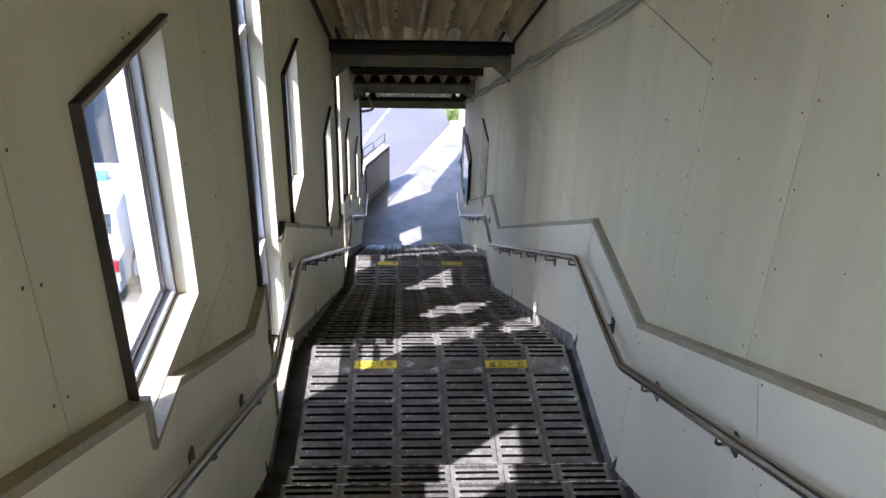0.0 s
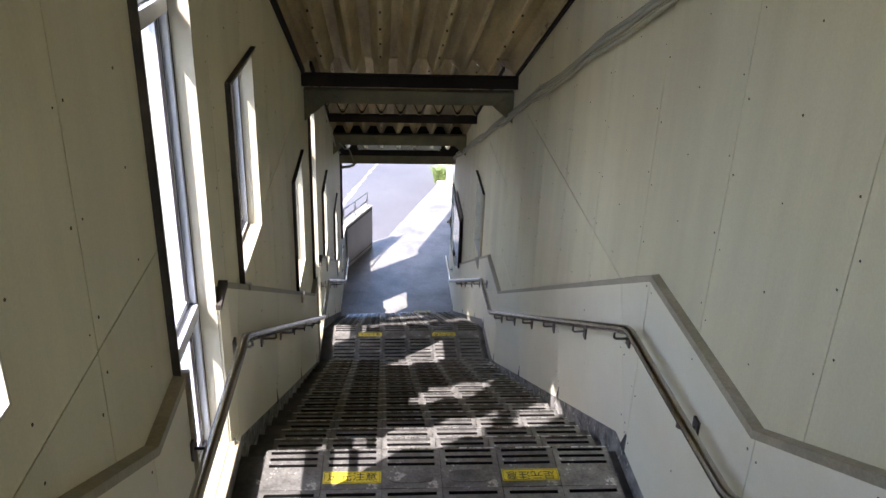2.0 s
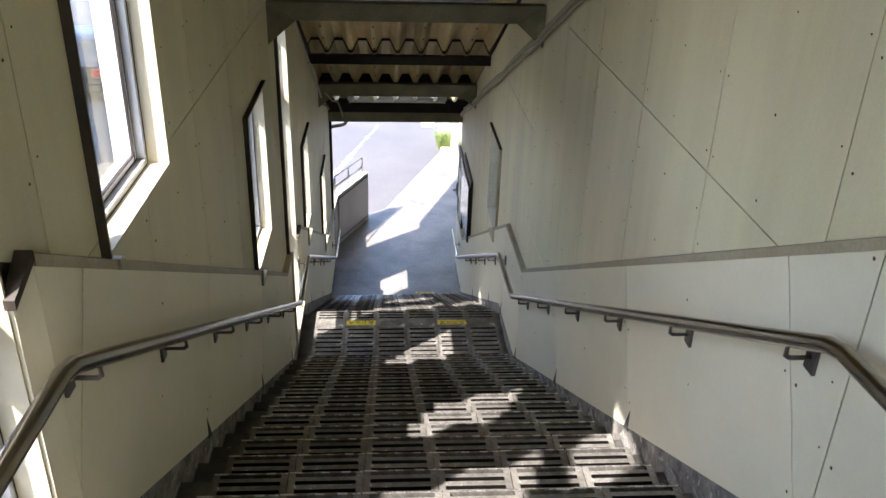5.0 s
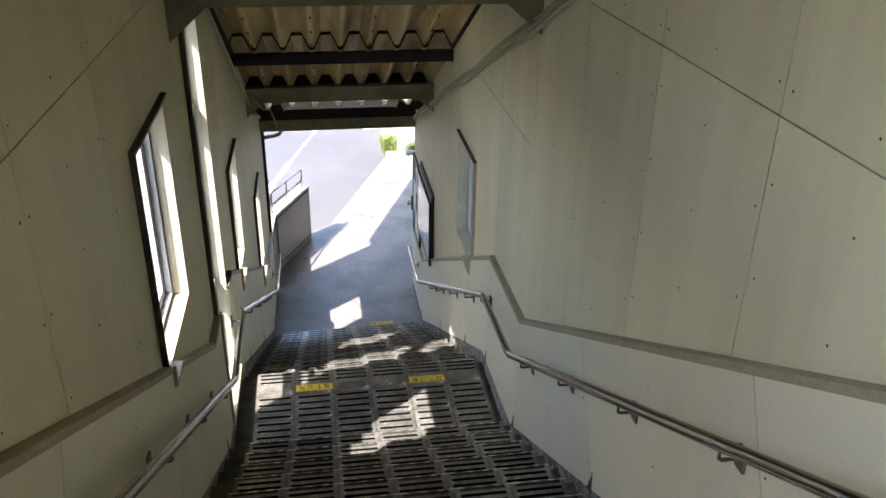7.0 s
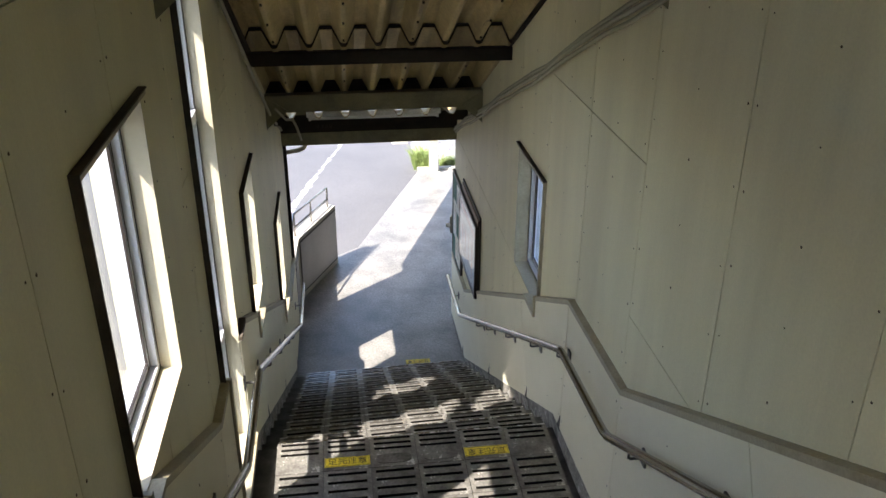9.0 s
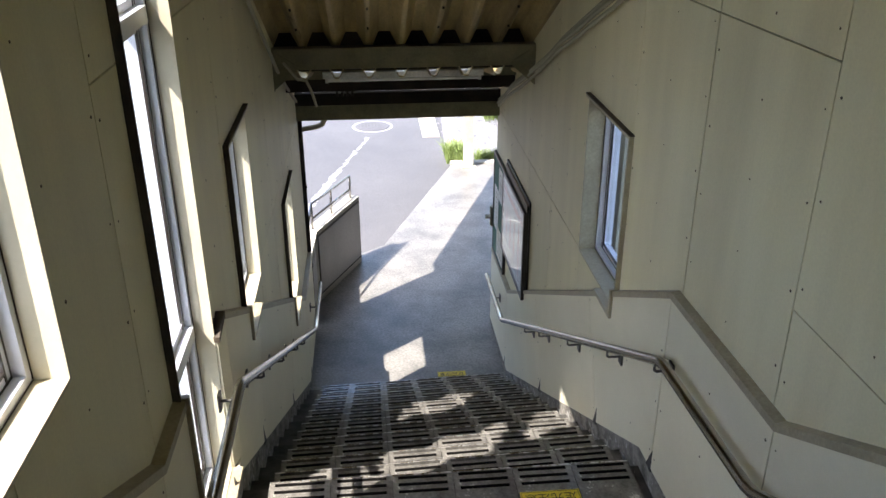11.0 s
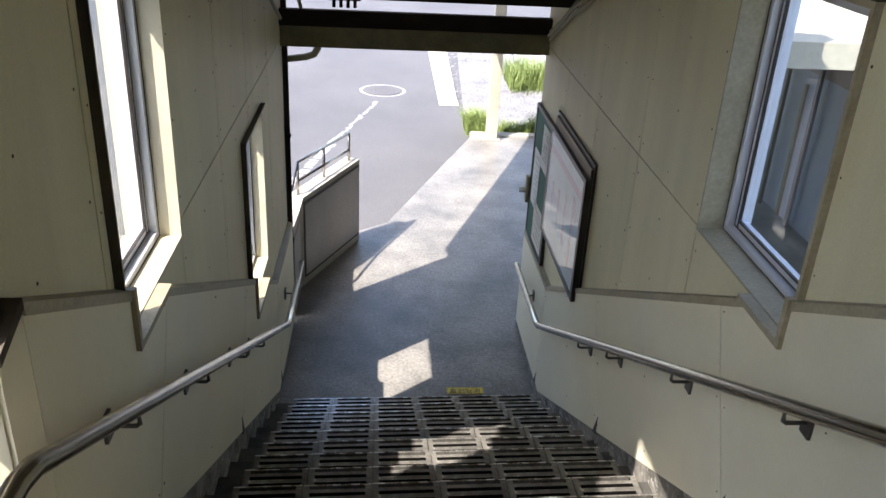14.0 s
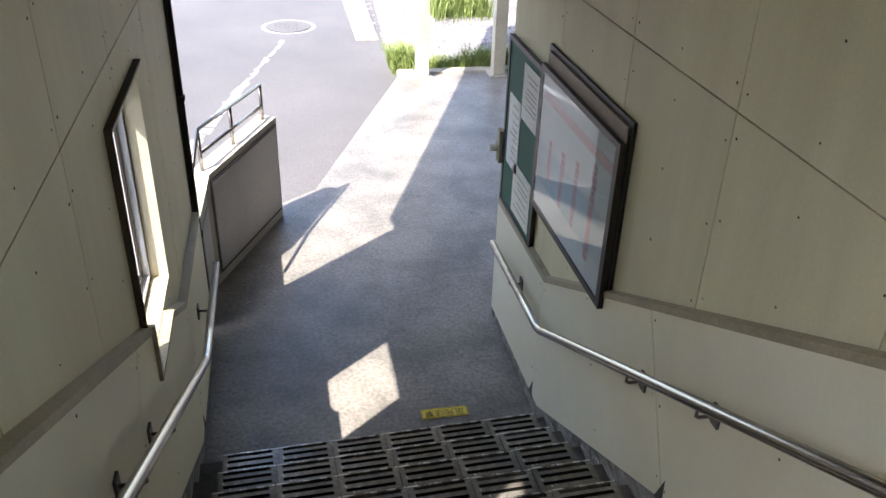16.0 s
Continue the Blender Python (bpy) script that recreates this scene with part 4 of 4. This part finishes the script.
guard = thing("guard_rail", "stainless steel guard rail on the parapet", "guard rail", -0.2, 16.5, 0.88)
posts = [(along(PB, PC, u, 0.075), z) for u, z in ((0.1, 1.16), (0.5, 1.16), (0.93, 1.16))]
for (x, y), z in posts:
    part("post", tube(bmesh.new(), [(x, y, 0.86), (x, y, z)], 0.014, 10), STEEL, guard)
for h in (1.16, 0.99):
    (xa, ya), (xb, yb) = posts[0][0], posts[-1][0]
    pts = [(xa, ya, h), (xb, yb, h)]
    if h > 1.1:
        pts = [(-0.56, 15.6, 0.9), *pts]
    part("rail", tube(bmesh.new(), pts, 0.014, 10), STEEL, guard)

# ---- walkway beyond the exit ----
for x, y in ((1.78, 20.48), (2.74, 20.46), (5.6, 20.46), (5.6, 16.2)):
    p = thing("post", "square cream painted canopy post on a concrete base", "post", x, y, 0, group="canopy posts")
    part("shaft", soft(boxed(x - 0.075, x + 0.075, y - 0.075, y + 0.075, 0.02, 2.72), 0.008), POST, p)
    part("base", soft(boxed(x - 0.12, x + 0.12, y - 0.12, y + 0.12, 0.0, 0.025), 0.006), CREAM, p)
bm = boxed(1.5, 6.0, 20.58, 20.72, -0.05, 0.03)
tagged(mesh_object("kerb", soft(bm, 0.01), CREAM), "pale concrete kerb at the end of the walkway", "kerb", kind="structure")

bm = bmesh.new()
GRAVEL_AREA = [(1.45, 20.72), (6.5, 20.72), (8.0, 30.0), (1.95, 30.0)]
vs = [bm.verts.new((x, y, -0.044)) for x, y in GRAVEL_AREA]
bm.faces.new(vs)
tagged(mesh_object("gravel", bm, GRAVEL), "grey gravel strip beside the road", "gravel", kind="structure")
rng = random.Random(21)
verts, faces = [], []
for k in range(1500):
    x, y = rng.uniform(1.5, 4.6), rng.uniform(20.8, 27.0)
    r = rng.uniform(0.012, 0.04)
    a0 = rng.uniform(0, 6.28)
    i = len(verts)
    verts += [PLACE @ Vector((x + r * math.cos(a0 + a * 1.571) * rng.uniform(0.7, 1.2), y + r * math.sin(a0 + a * 1.571), -0.046)) for a in range(4)]
    verts.append(PLACE @ Vector((x, y, -0.044 + r * 0.7)))
    faces += [(i + a, i + (a + 1) % 4, i + 4) for a in range(4)]
me = bpy.data.meshes.new("pebbles")
me.from_pydata(verts, [], faces)
me.materials.append(GRAVEL)
tagged(new("pebbles", me), "scattered grey pebbles on the gravel strip", "pebbles", kind="stuff")

drain = tagged(mesh_object("gutter", boxed(1.15, 1.47, 22.3, 30.0, -0.05, -0.035), CREAM), "pale concrete gutter cover beside the road", "gutter", kind="structure")
for k in range(12):
    y = 22.32 + k * 0.62
    part("cover", soft(boxed(1.16 + 0.012 * k, 1.46 + 0.012 * k, y, y + 0.6, -0.037, -0.02), 0.006), CREAM, drain)

bm = bmesh.new()
bmesh.ops.create_cone(bm, cap_ends=True, segments=40, radius1=0.31, radius2=0.31, depth=0.02, matrix=Matrix.Translation((0.23, 23.1, -0.047)))
for i in range(-4, 5):
    for j in range(-4, 5):
        if i * i + j * j < 17:
            box(bm, 0.23 + i * 0.062 - 0.02, 0.23 + i * 0.062 + 0.02, 23.1 + j * 0.062 - 0.02, 23.1 + j * 0.062 + 0.02, -0.038, -0.034)
cover = thing("manhole_cover", "round iron manhole cover in a white ring", "manhole cover", 0.23, 23.1, -0.05)
part("lid", bm, ASPHALT, cover, "dark iron lid")
bm = bmesh.new()
n = 48
ri = [bm.verts.new((0.23 + 0.345 * math.cos(2 * math.pi * k / n), 23.1 + 0.345 * math.sin(2 * math.pi * k / n), -0.045)) for k in range(n)]
ro = [bm.verts.new((0.23 + 0.395 * math.cos(2 * math.pi * k / n), 23.1 + 0.395 * math.sin(2 * math.pi * k / n), -0.045)) for k in range(n)]
for k in range(n):
    bm.faces.new((ri[k], ri[(k + 1) % n], ro[(k + 1) % n], ro[k]))
part("ring", bm, LINE, cover, "white painted ring")

# worn white line on the road
rng = random.Random(5)
bm = bmesh.new()
a, b = Vector((0.13, 22.4)), Vector((-1.9, 14.8))
d = (b - a).normalized()
nrm = Vector((-d.y, d.x))
s = 0.0
while s < (b - a).length:
    step = rng.uniform(0.05, 0.16)
    w0, w1 = (rng.uniform(0.0, 0.05), rng.uniform(0.01, 0.05)) if s < 1.8 else (rng.uniform(0.03, 0.075), rng.uniform(0.03, 0.075))
    p, q = a + d * s, a + d * (s + step)
    quad = [p + nrm * w0, q + nrm * w0, q - nrm * w1, p - nrm * w1]
    bm.faces.new([bm.verts.new((v.x, v.y, -0.045)) for v in quad])
    s += step + (rng.uniform(0.0, 0.05) if rng.random() < 0.5 else 0)
tagged(mesh_object("road_marking", bm, LINE), "worn white line painted on the road", "road marking", kind="structure")

# weeds
def weeds(x0, x1, y0, y1, count, height, seed, label):
    rng = random.Random(seed)
    verts, faces = [], []
    for k in range(2 * count):
        x, y = rng.uniform(x0, x1), rng.gauss(0.5 * (y0 + y1), 0.28 * (y1 - y0))
        a, h, lean = rng.uniform(0, 6.28), height * rng.uniform(0.35, 1.1), rng.uniform(0.1, 0.7)
        w = rng.uniform(0.005, 0.012)
        cx, cy = math.cos(a), math.sin(a)
        i = len(verts)
        for u in (0.0, 0.5, 1.0):
            off = lean * h * u * u
            px, py, pz = x + cx * off, y + cy * off, -0.05 + h * (u - 0.25 * u * u)
            ww = w * (1.1 - u)
            verts += [PLACE @ Vector((px - cy * ww, py + cx * ww, pz)), PLACE @ Vector((px + cy * ww, py - cx * ww, pz))]
        faces += [(i, i + 1, i + 3, i + 2), (i + 2, i + 3, i + 5, i + 4)]
    me = bpy.data.meshes.new("weeds")
    me.from_pydata(verts, [], faces)
    me.materials.append(GRASS)
    return tagged(new("weeds", me), label, "weeds", kind="stuff")


weeds(1.45, 1.78, 20.78, 21.25, 420, 0.42, 31, "bright green weeds at the canopy post")
weeds(1.95, 2.4, 20.75, 21.0, 300, 0.26, 32, "low green weeds along the kerb")
weeds(2.4, 3.3, 20.75, 21.1, 600, 0.36, 33, "green weeds along the kerb")
weeds(2.45, 3.4, 23.3, 24.3, 900, 0.6, 34, "bushy green weeds on the gravel")

# ---- yard seen through the side windows ----
CARWHITE = plain("white_car_paint", (0.5, 0.51, 0.52), 0.25)
CARDARK = plain("dark_car_paint", (0.03, 0.035, 0.045), 0.2)
TAIL = plain("tail_lamp", (0.5, 0.02, 0.03), 0.15)
RUBBER = plain("tyre_rubber", (0.025, 0.025, 0.025), 0.8)
CARGLASS = material("car_glass", (0.03, 0.04, 0.05), (0.02, 0.03, 0.04), 0.15, bump=0, specular=0.15)
BLUELAMP = plain("blue_lamp", (0.15, 0.35, 0.75), 0.3)
PLATEGREEN = plain("plate_green", (0.03, 0.12, 0.08), 0.4)
PLATEYELLOW = plain("plate_yellow", (0.85, 0.6, 0.04), 0.4)


def car(x, y, paint, label, length=4.1, width=1.6, tall=1.42, stripe=False, plate=PLATEGREEN, lamp_colour=TAIL, roof_sign=False):
    """A saloon that shows its back; x and y are the middle of its rear bumper."""
    c = thing("car", label, "car", x, y + length / 2, -0.05, group="parked cars")
    bm = bmesh.new()
    side = [(0.0, 0.3), (0.0, 0.62), (0.05, 0.88), (0.24, 0.95), (0.78, tall - 0.05), (1.2, tall), (2.2, tall), (2.75, tall - 0.1), (3.2, 0.92), (length - 0.15, 0.75), (length, 0.5), (length, 0.28)]
    rings = []
    for s in (-1, -0.86, 0.86, 1):
        ring = []
        for u, h in side:
            tuck = 0.2 if h > 0.95 else 0.0
            k = width / 2 - (tuck if abs(s) < 1 or h > 0.95 else 0)
            sx = s * (width / 2) if abs(s) < 1 else s * k
            if abs(s) < 1:
                sx = s * (width / 2 - tuck * 0.9)
            hh = h - (0.05 if abs(s) == 1 and h > 0.4 else 0)
            ring.append(bm.verts.new((x + sx, y + u, hh - 0.05)))
        rings.append(ring)
    for r0, r1 in zip(rings, rings[1:]):
        for i in range(len(side)):
            j = (i + 1) % len(side)
            bm.faces.new((r0[i], r0[j], r1[j], r1[i]))
    bm.faces.new(rings[0][::-1]), bm.faces.new(rings[-1])
    bmesh.ops.recalc_face_normals(bm, faces=bm.faces)
    part("body", soft(bm, 0.03, 2), paint, c)
    w = width / 2 - 0.2
    bm = bmesh.new()
    q = [(-w - 0.06, 0.31, 0.97), (w + 0.06, 0.31, 0.97), (w - 0.06, 0.72, tall - 0.1), (-w + 0.06, 0.72, tall - 0.1)]
    lo = [bm.verts.new((x + a, y + b - 0.03, d - 0.05)) for a, b, d in q]
    hi = [bm.verts.new((x + a, y + b + 0.05, d - 0.05)) for a, b, d in q]
    bm.faces.new(lo), bm.faces.new(hi[::-1])
    for i in range(4):
        bm.faces.new((lo[i], lo[(i + 1) % 4], hi[(i + 1) % 4], hi[i]))
    part("rear_window", bm, CARGLASS, c, "dark rear window")
    for s in (-1, 1):
        bm = boxed(min(x + s * (width / 2 - 0.3), x + s * (width / 2 - 0.02)), max(x + s * (width / 2 - 0.3), x + s * (width / 2 - 0.02)), y - 0.005, y + 0.25, 0.58, 0.78)
        part("tail_light", soft(bm, 0.02), lamp_colour, c, "red tail lamp")
        bm = bmesh.new()
        pts = [(1.05, 0.9), (3.0, 0.9), (2.7, tall - 0.14), (1.35, tall - 0.1)]
        prism(bm, [(y + u, h - 0.02) for u, h in pts], x + s * (width / 2 - 0.21), x + s * (width / 2 - 0.15))
        part("side_window", bm, CARGLASS, c)
        for u in (0.75, length - 0.8):
            bm = bmesh.new()
            bmesh.ops.create_cone(bm, cap_ends=True, segments=24, radius1=0.3, radius2=0.3, depth=0.2, matrix=Matrix.Translation((x + s * (width / 2 - 0.1), y + u, 0.25)) @ Matrix.Rotation(math.pi / 2, 4, "Y"))
            wheel = part("wheel", bm, RUBBER, c)
            bm = bmesh.new()
            bmesh.ops.create_cone(bm, cap_ends=True, segments=20, radius1=0.18, radius2=0.15, depth=0.03, matrix=Matrix.Translation((x + s * (width / 2 + 0.005), y + u, 0.25)) @ Matrix.Rotation(math.pi / 2, 4, "Y"))
            part("rim", bm, ALUMINIUM, wheel)
    part("number_plate", boxed(x - 0.16, x + 0.16, y - 0.035, y - 0.005, 0.5, 0.66), plate, c)
    part("bumper", soft(boxed(x - width / 2 + 0.02, x + width / 2 - 0.02, y - 0.05, y + 0.1, 0.22, 0.42), 0.03), paint, c)
    if stripe:
        part("stripe", boxed(x - width / 2 + 0.28, x + width / 2 - 0.28, y - 0.01, y + 0.03, 0.7, 0.79), TAIL, c, "red stripe")
        writing("lettering", "946", 0.1, pose(x - 0.42, y - 0.012, 0.745, 90), CARWHITE, c)
        writing("plate_number", "9 46", 0.12, pose(x + 0.02, y - 0.037, 0.57, 90), CARWHITE, c)
    if roof_sign:
        part("roof_sign", soft(boxed(x - 0.2, x + 0.2, y + 1.75, y + 1.9, tall - 0.06, tall + 0.1), 0.03), BLUELAMP, c, "blue roof lamp")
    return c


car(-5.05, 12.35, CARWHITE, "white taxi with a red stripe parked in the yard", stripe=True, roof_sign=True)
car(-7.3, 24.0, CARDARK, "dark car with a yellow number plate in the yard", plate=PLATEYELLOW)
bm = bmesh.new()
for x in (-3.6, -6.0, -8.6):
    box(bm, x - 0.06, x + 0.06, 11.0, 17.2, -0.05, -0.045)
tagged(mesh_object("parking_lines", bm, LINE), "white parking bay lines on the asphalt", "road marking", kind="structure")

house = thing("building", "beige low building with glazed shopfront across the yard", "building", -10, 16, 0)
bm = bmesh.new()
box(bm, -12.5, -8.0, 8.0, 22.0, 2.3, 4.2)
box(bm, -12.5, -8.0, 8.0, 22.0, -0.05, 0.35)
for y in (8.0, 12.4, 17.0, 21.7):
    box(bm, -12.5, -8.0, y, y + 0.3, 0.35, 2.3)
part("wall", bm, CREAM, house)
part("roof", boxed(-12.8, -7.6, 7.7, 22.3, 4.2, 4.4), GREYPANEL, house)
for y0, y1 in ((8.3, 12.4), (12.7, 17.0), (17.3, 21.7)):
    win = part("shop_window", boxed(-8.2, -8.16, y0, y1, 0.35, 2.3), CARGLASS, house, "dark shop glass")
    for k in range(5):
        y = y0 + (y1 - y0) * k / 4
        part("mullion", boxed(-8.15, -8.08, y - 0.03, y + 0.03, 0.35, 2.3), ALUMINIUM, win)

# ---- platform side seen through the other window ----
shed = thing("shed", "blue-grey sheet shed with a tan band", "shed", 5.2, 15, 0)
part("wall", boxed(4.9, 6.0, 12.5, 24.0, 0.0, 6.0), material("blue_grey_sheet", (0.3, 0.325, 0.35), (0.22, 0.24, 0.265), 0.5, scale=2, streak=0.2), shed)
part("band", boxed(4.88, 6.02, 12.48, 24.02, 1.7, 2.0), material("tan_band", (0.25, 0.19, 0.155), (0.2, 0.15, 0.12), 0.6), shed, "tan painted band")
part("roof", boxed(4.6, 6.2, 12.3, 24.2, 6.0, 6.1), BEAM, shed)
for k in range(9):
    part("rib", boxed(4.87, 4.9, 12.9 + 1.25 * k, 12.95 + 1.25 * k, 0.0, 1.55), BEAM, shed)
fence = thing("fence", "white pipe fence on dark posts before the shed", "fence", 4.8, 16.5, -0.05)
for z in (1.98, 2.04, 2.1):
    part("rail", tube(bmesh.new(), [(4.78, 13.0, z), (4.78, 23.0, z)], 0.012, 8), PAPER, fence, "white pipe rail")
for k in range(14):
    part("post", boxed(4.8, 4.84, 13.2 + 0.72 * k, 13.25 + 0.72 * k, -0.05, 2.12), BRACKET, fence)
bm = boxed(OUT_R + 0.05, 4.88, 8.0, 13.9, -0.06, -0.01)
tagged(mesh_object("pavement", bm, CREAM), "pale sunlit concrete beside the stair", "pavement", kind="structure")
for k in range(3):
    y = 12.2 + 0.45 * k
    rack = thing("bicycle_rack", "bent steel wire bicycle rack on the concrete", "bicycle rack", 2.3, y, 0, group="bicycle racks")
    part("hoop", tube(bmesh.new(), [(2.0, y, 0.0), (2.0, y, 0.32), (2.06, y, 0.4), (2.6, y, 0.4), (2.66, y, 0.32), (2.66, y, 0.0)], 0.012, 8), STEEL, rack)
    part("foot", boxed(1.95, 2.72, y - 0.02, y + 0.02, 0.0, 0.012), STEEL, rack)
pillar = thing("post", "white painted steel column outside the window", "post", 2.1, 13.2, 0, group="canopy posts")
part("shaft", soft(boxed(2.02, 2.18, 13.12, 13.28, 0.02, 3.6), 0.008), POST, pillar)
part("base", boxed(1.96, 2.24, 13.06, 13.34, 0.0, 0.03), CREAM, pillar)

PLACE = INSIDE

# ---- tread plates ----
def plate_mesh(name, w, d, slots, sw=0.023, edge=0.0):
    """A cast plate with long slots at the given depths."""
    bm = bmesh.new()
    t = PLATE_T
    e = 0.027
    box(bm, 0, e, 0, d - edge, 0, t)
    box(bm, w - e, w, 0, d - edge, 0, t)
    prev = 0.0
    for c in slots:
        box(bm, e, w - e, prev, c - sw / 2, 0, t)
        prev = c + sw / 2
    box(bm, e, w - e, prev, d - edge, 0, t)
    if edge:
        box(bm, 0.001, w - 0.001, d - edge, d + 0.001, 0, t + 0.0012, 2)
    # slot floor, and below it the slot walls, painted black as shade
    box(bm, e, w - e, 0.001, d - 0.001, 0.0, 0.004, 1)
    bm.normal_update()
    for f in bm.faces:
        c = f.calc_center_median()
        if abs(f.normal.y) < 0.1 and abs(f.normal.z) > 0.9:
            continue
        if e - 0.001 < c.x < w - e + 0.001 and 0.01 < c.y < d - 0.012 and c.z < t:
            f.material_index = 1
    bm.transform(Matrix.Scale(UNIT, 4))
    bmesh.ops.recalc_face_normals(bm, faces=bm.faces)
    me = bpy.data.meshes.new(name)
    bm.to_mesh(me)
    bm.free()
    me.materials.append(PLATE)
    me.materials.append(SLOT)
    me.materials.append(WORN)
    return me


COLS = [-0.375 + 0.293 * k for k in range(6)]
rng = random.Random(9)


def lay(me, x, y, z):
    turn = SKEW if y > EDGE2 else 0.0
    y += turn * (x - 0.6)
    ob = new("tread_plate", me)
    ob.location = Vector((x + 0.002, y, z - PLATE_T + rng.uniform(-0.0015, 0.0015))) * UNIT
    ob.rotation_euler = (rng.uniform(-0.004, 0.004), rng.uniform(-0.004, 0.004), rng.uniform(-0.003, 0.003) + turn)
    ob.parent = stair
    return ob


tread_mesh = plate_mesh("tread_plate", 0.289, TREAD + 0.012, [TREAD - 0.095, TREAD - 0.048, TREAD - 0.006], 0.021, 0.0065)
for start, level, count, tread in ((Y_UP, TOP, COUNT1, TREAD), (EDGE1, LAND1, COUNT2, TREAD), (EDGE2, LAND2, COUNT3, TREAD3)):
    for k in range(1, count):
        for x in COLS:
            lay(tread_mesh, x, start + tread * k + 0.006 - TREAD, level - RISE * k)
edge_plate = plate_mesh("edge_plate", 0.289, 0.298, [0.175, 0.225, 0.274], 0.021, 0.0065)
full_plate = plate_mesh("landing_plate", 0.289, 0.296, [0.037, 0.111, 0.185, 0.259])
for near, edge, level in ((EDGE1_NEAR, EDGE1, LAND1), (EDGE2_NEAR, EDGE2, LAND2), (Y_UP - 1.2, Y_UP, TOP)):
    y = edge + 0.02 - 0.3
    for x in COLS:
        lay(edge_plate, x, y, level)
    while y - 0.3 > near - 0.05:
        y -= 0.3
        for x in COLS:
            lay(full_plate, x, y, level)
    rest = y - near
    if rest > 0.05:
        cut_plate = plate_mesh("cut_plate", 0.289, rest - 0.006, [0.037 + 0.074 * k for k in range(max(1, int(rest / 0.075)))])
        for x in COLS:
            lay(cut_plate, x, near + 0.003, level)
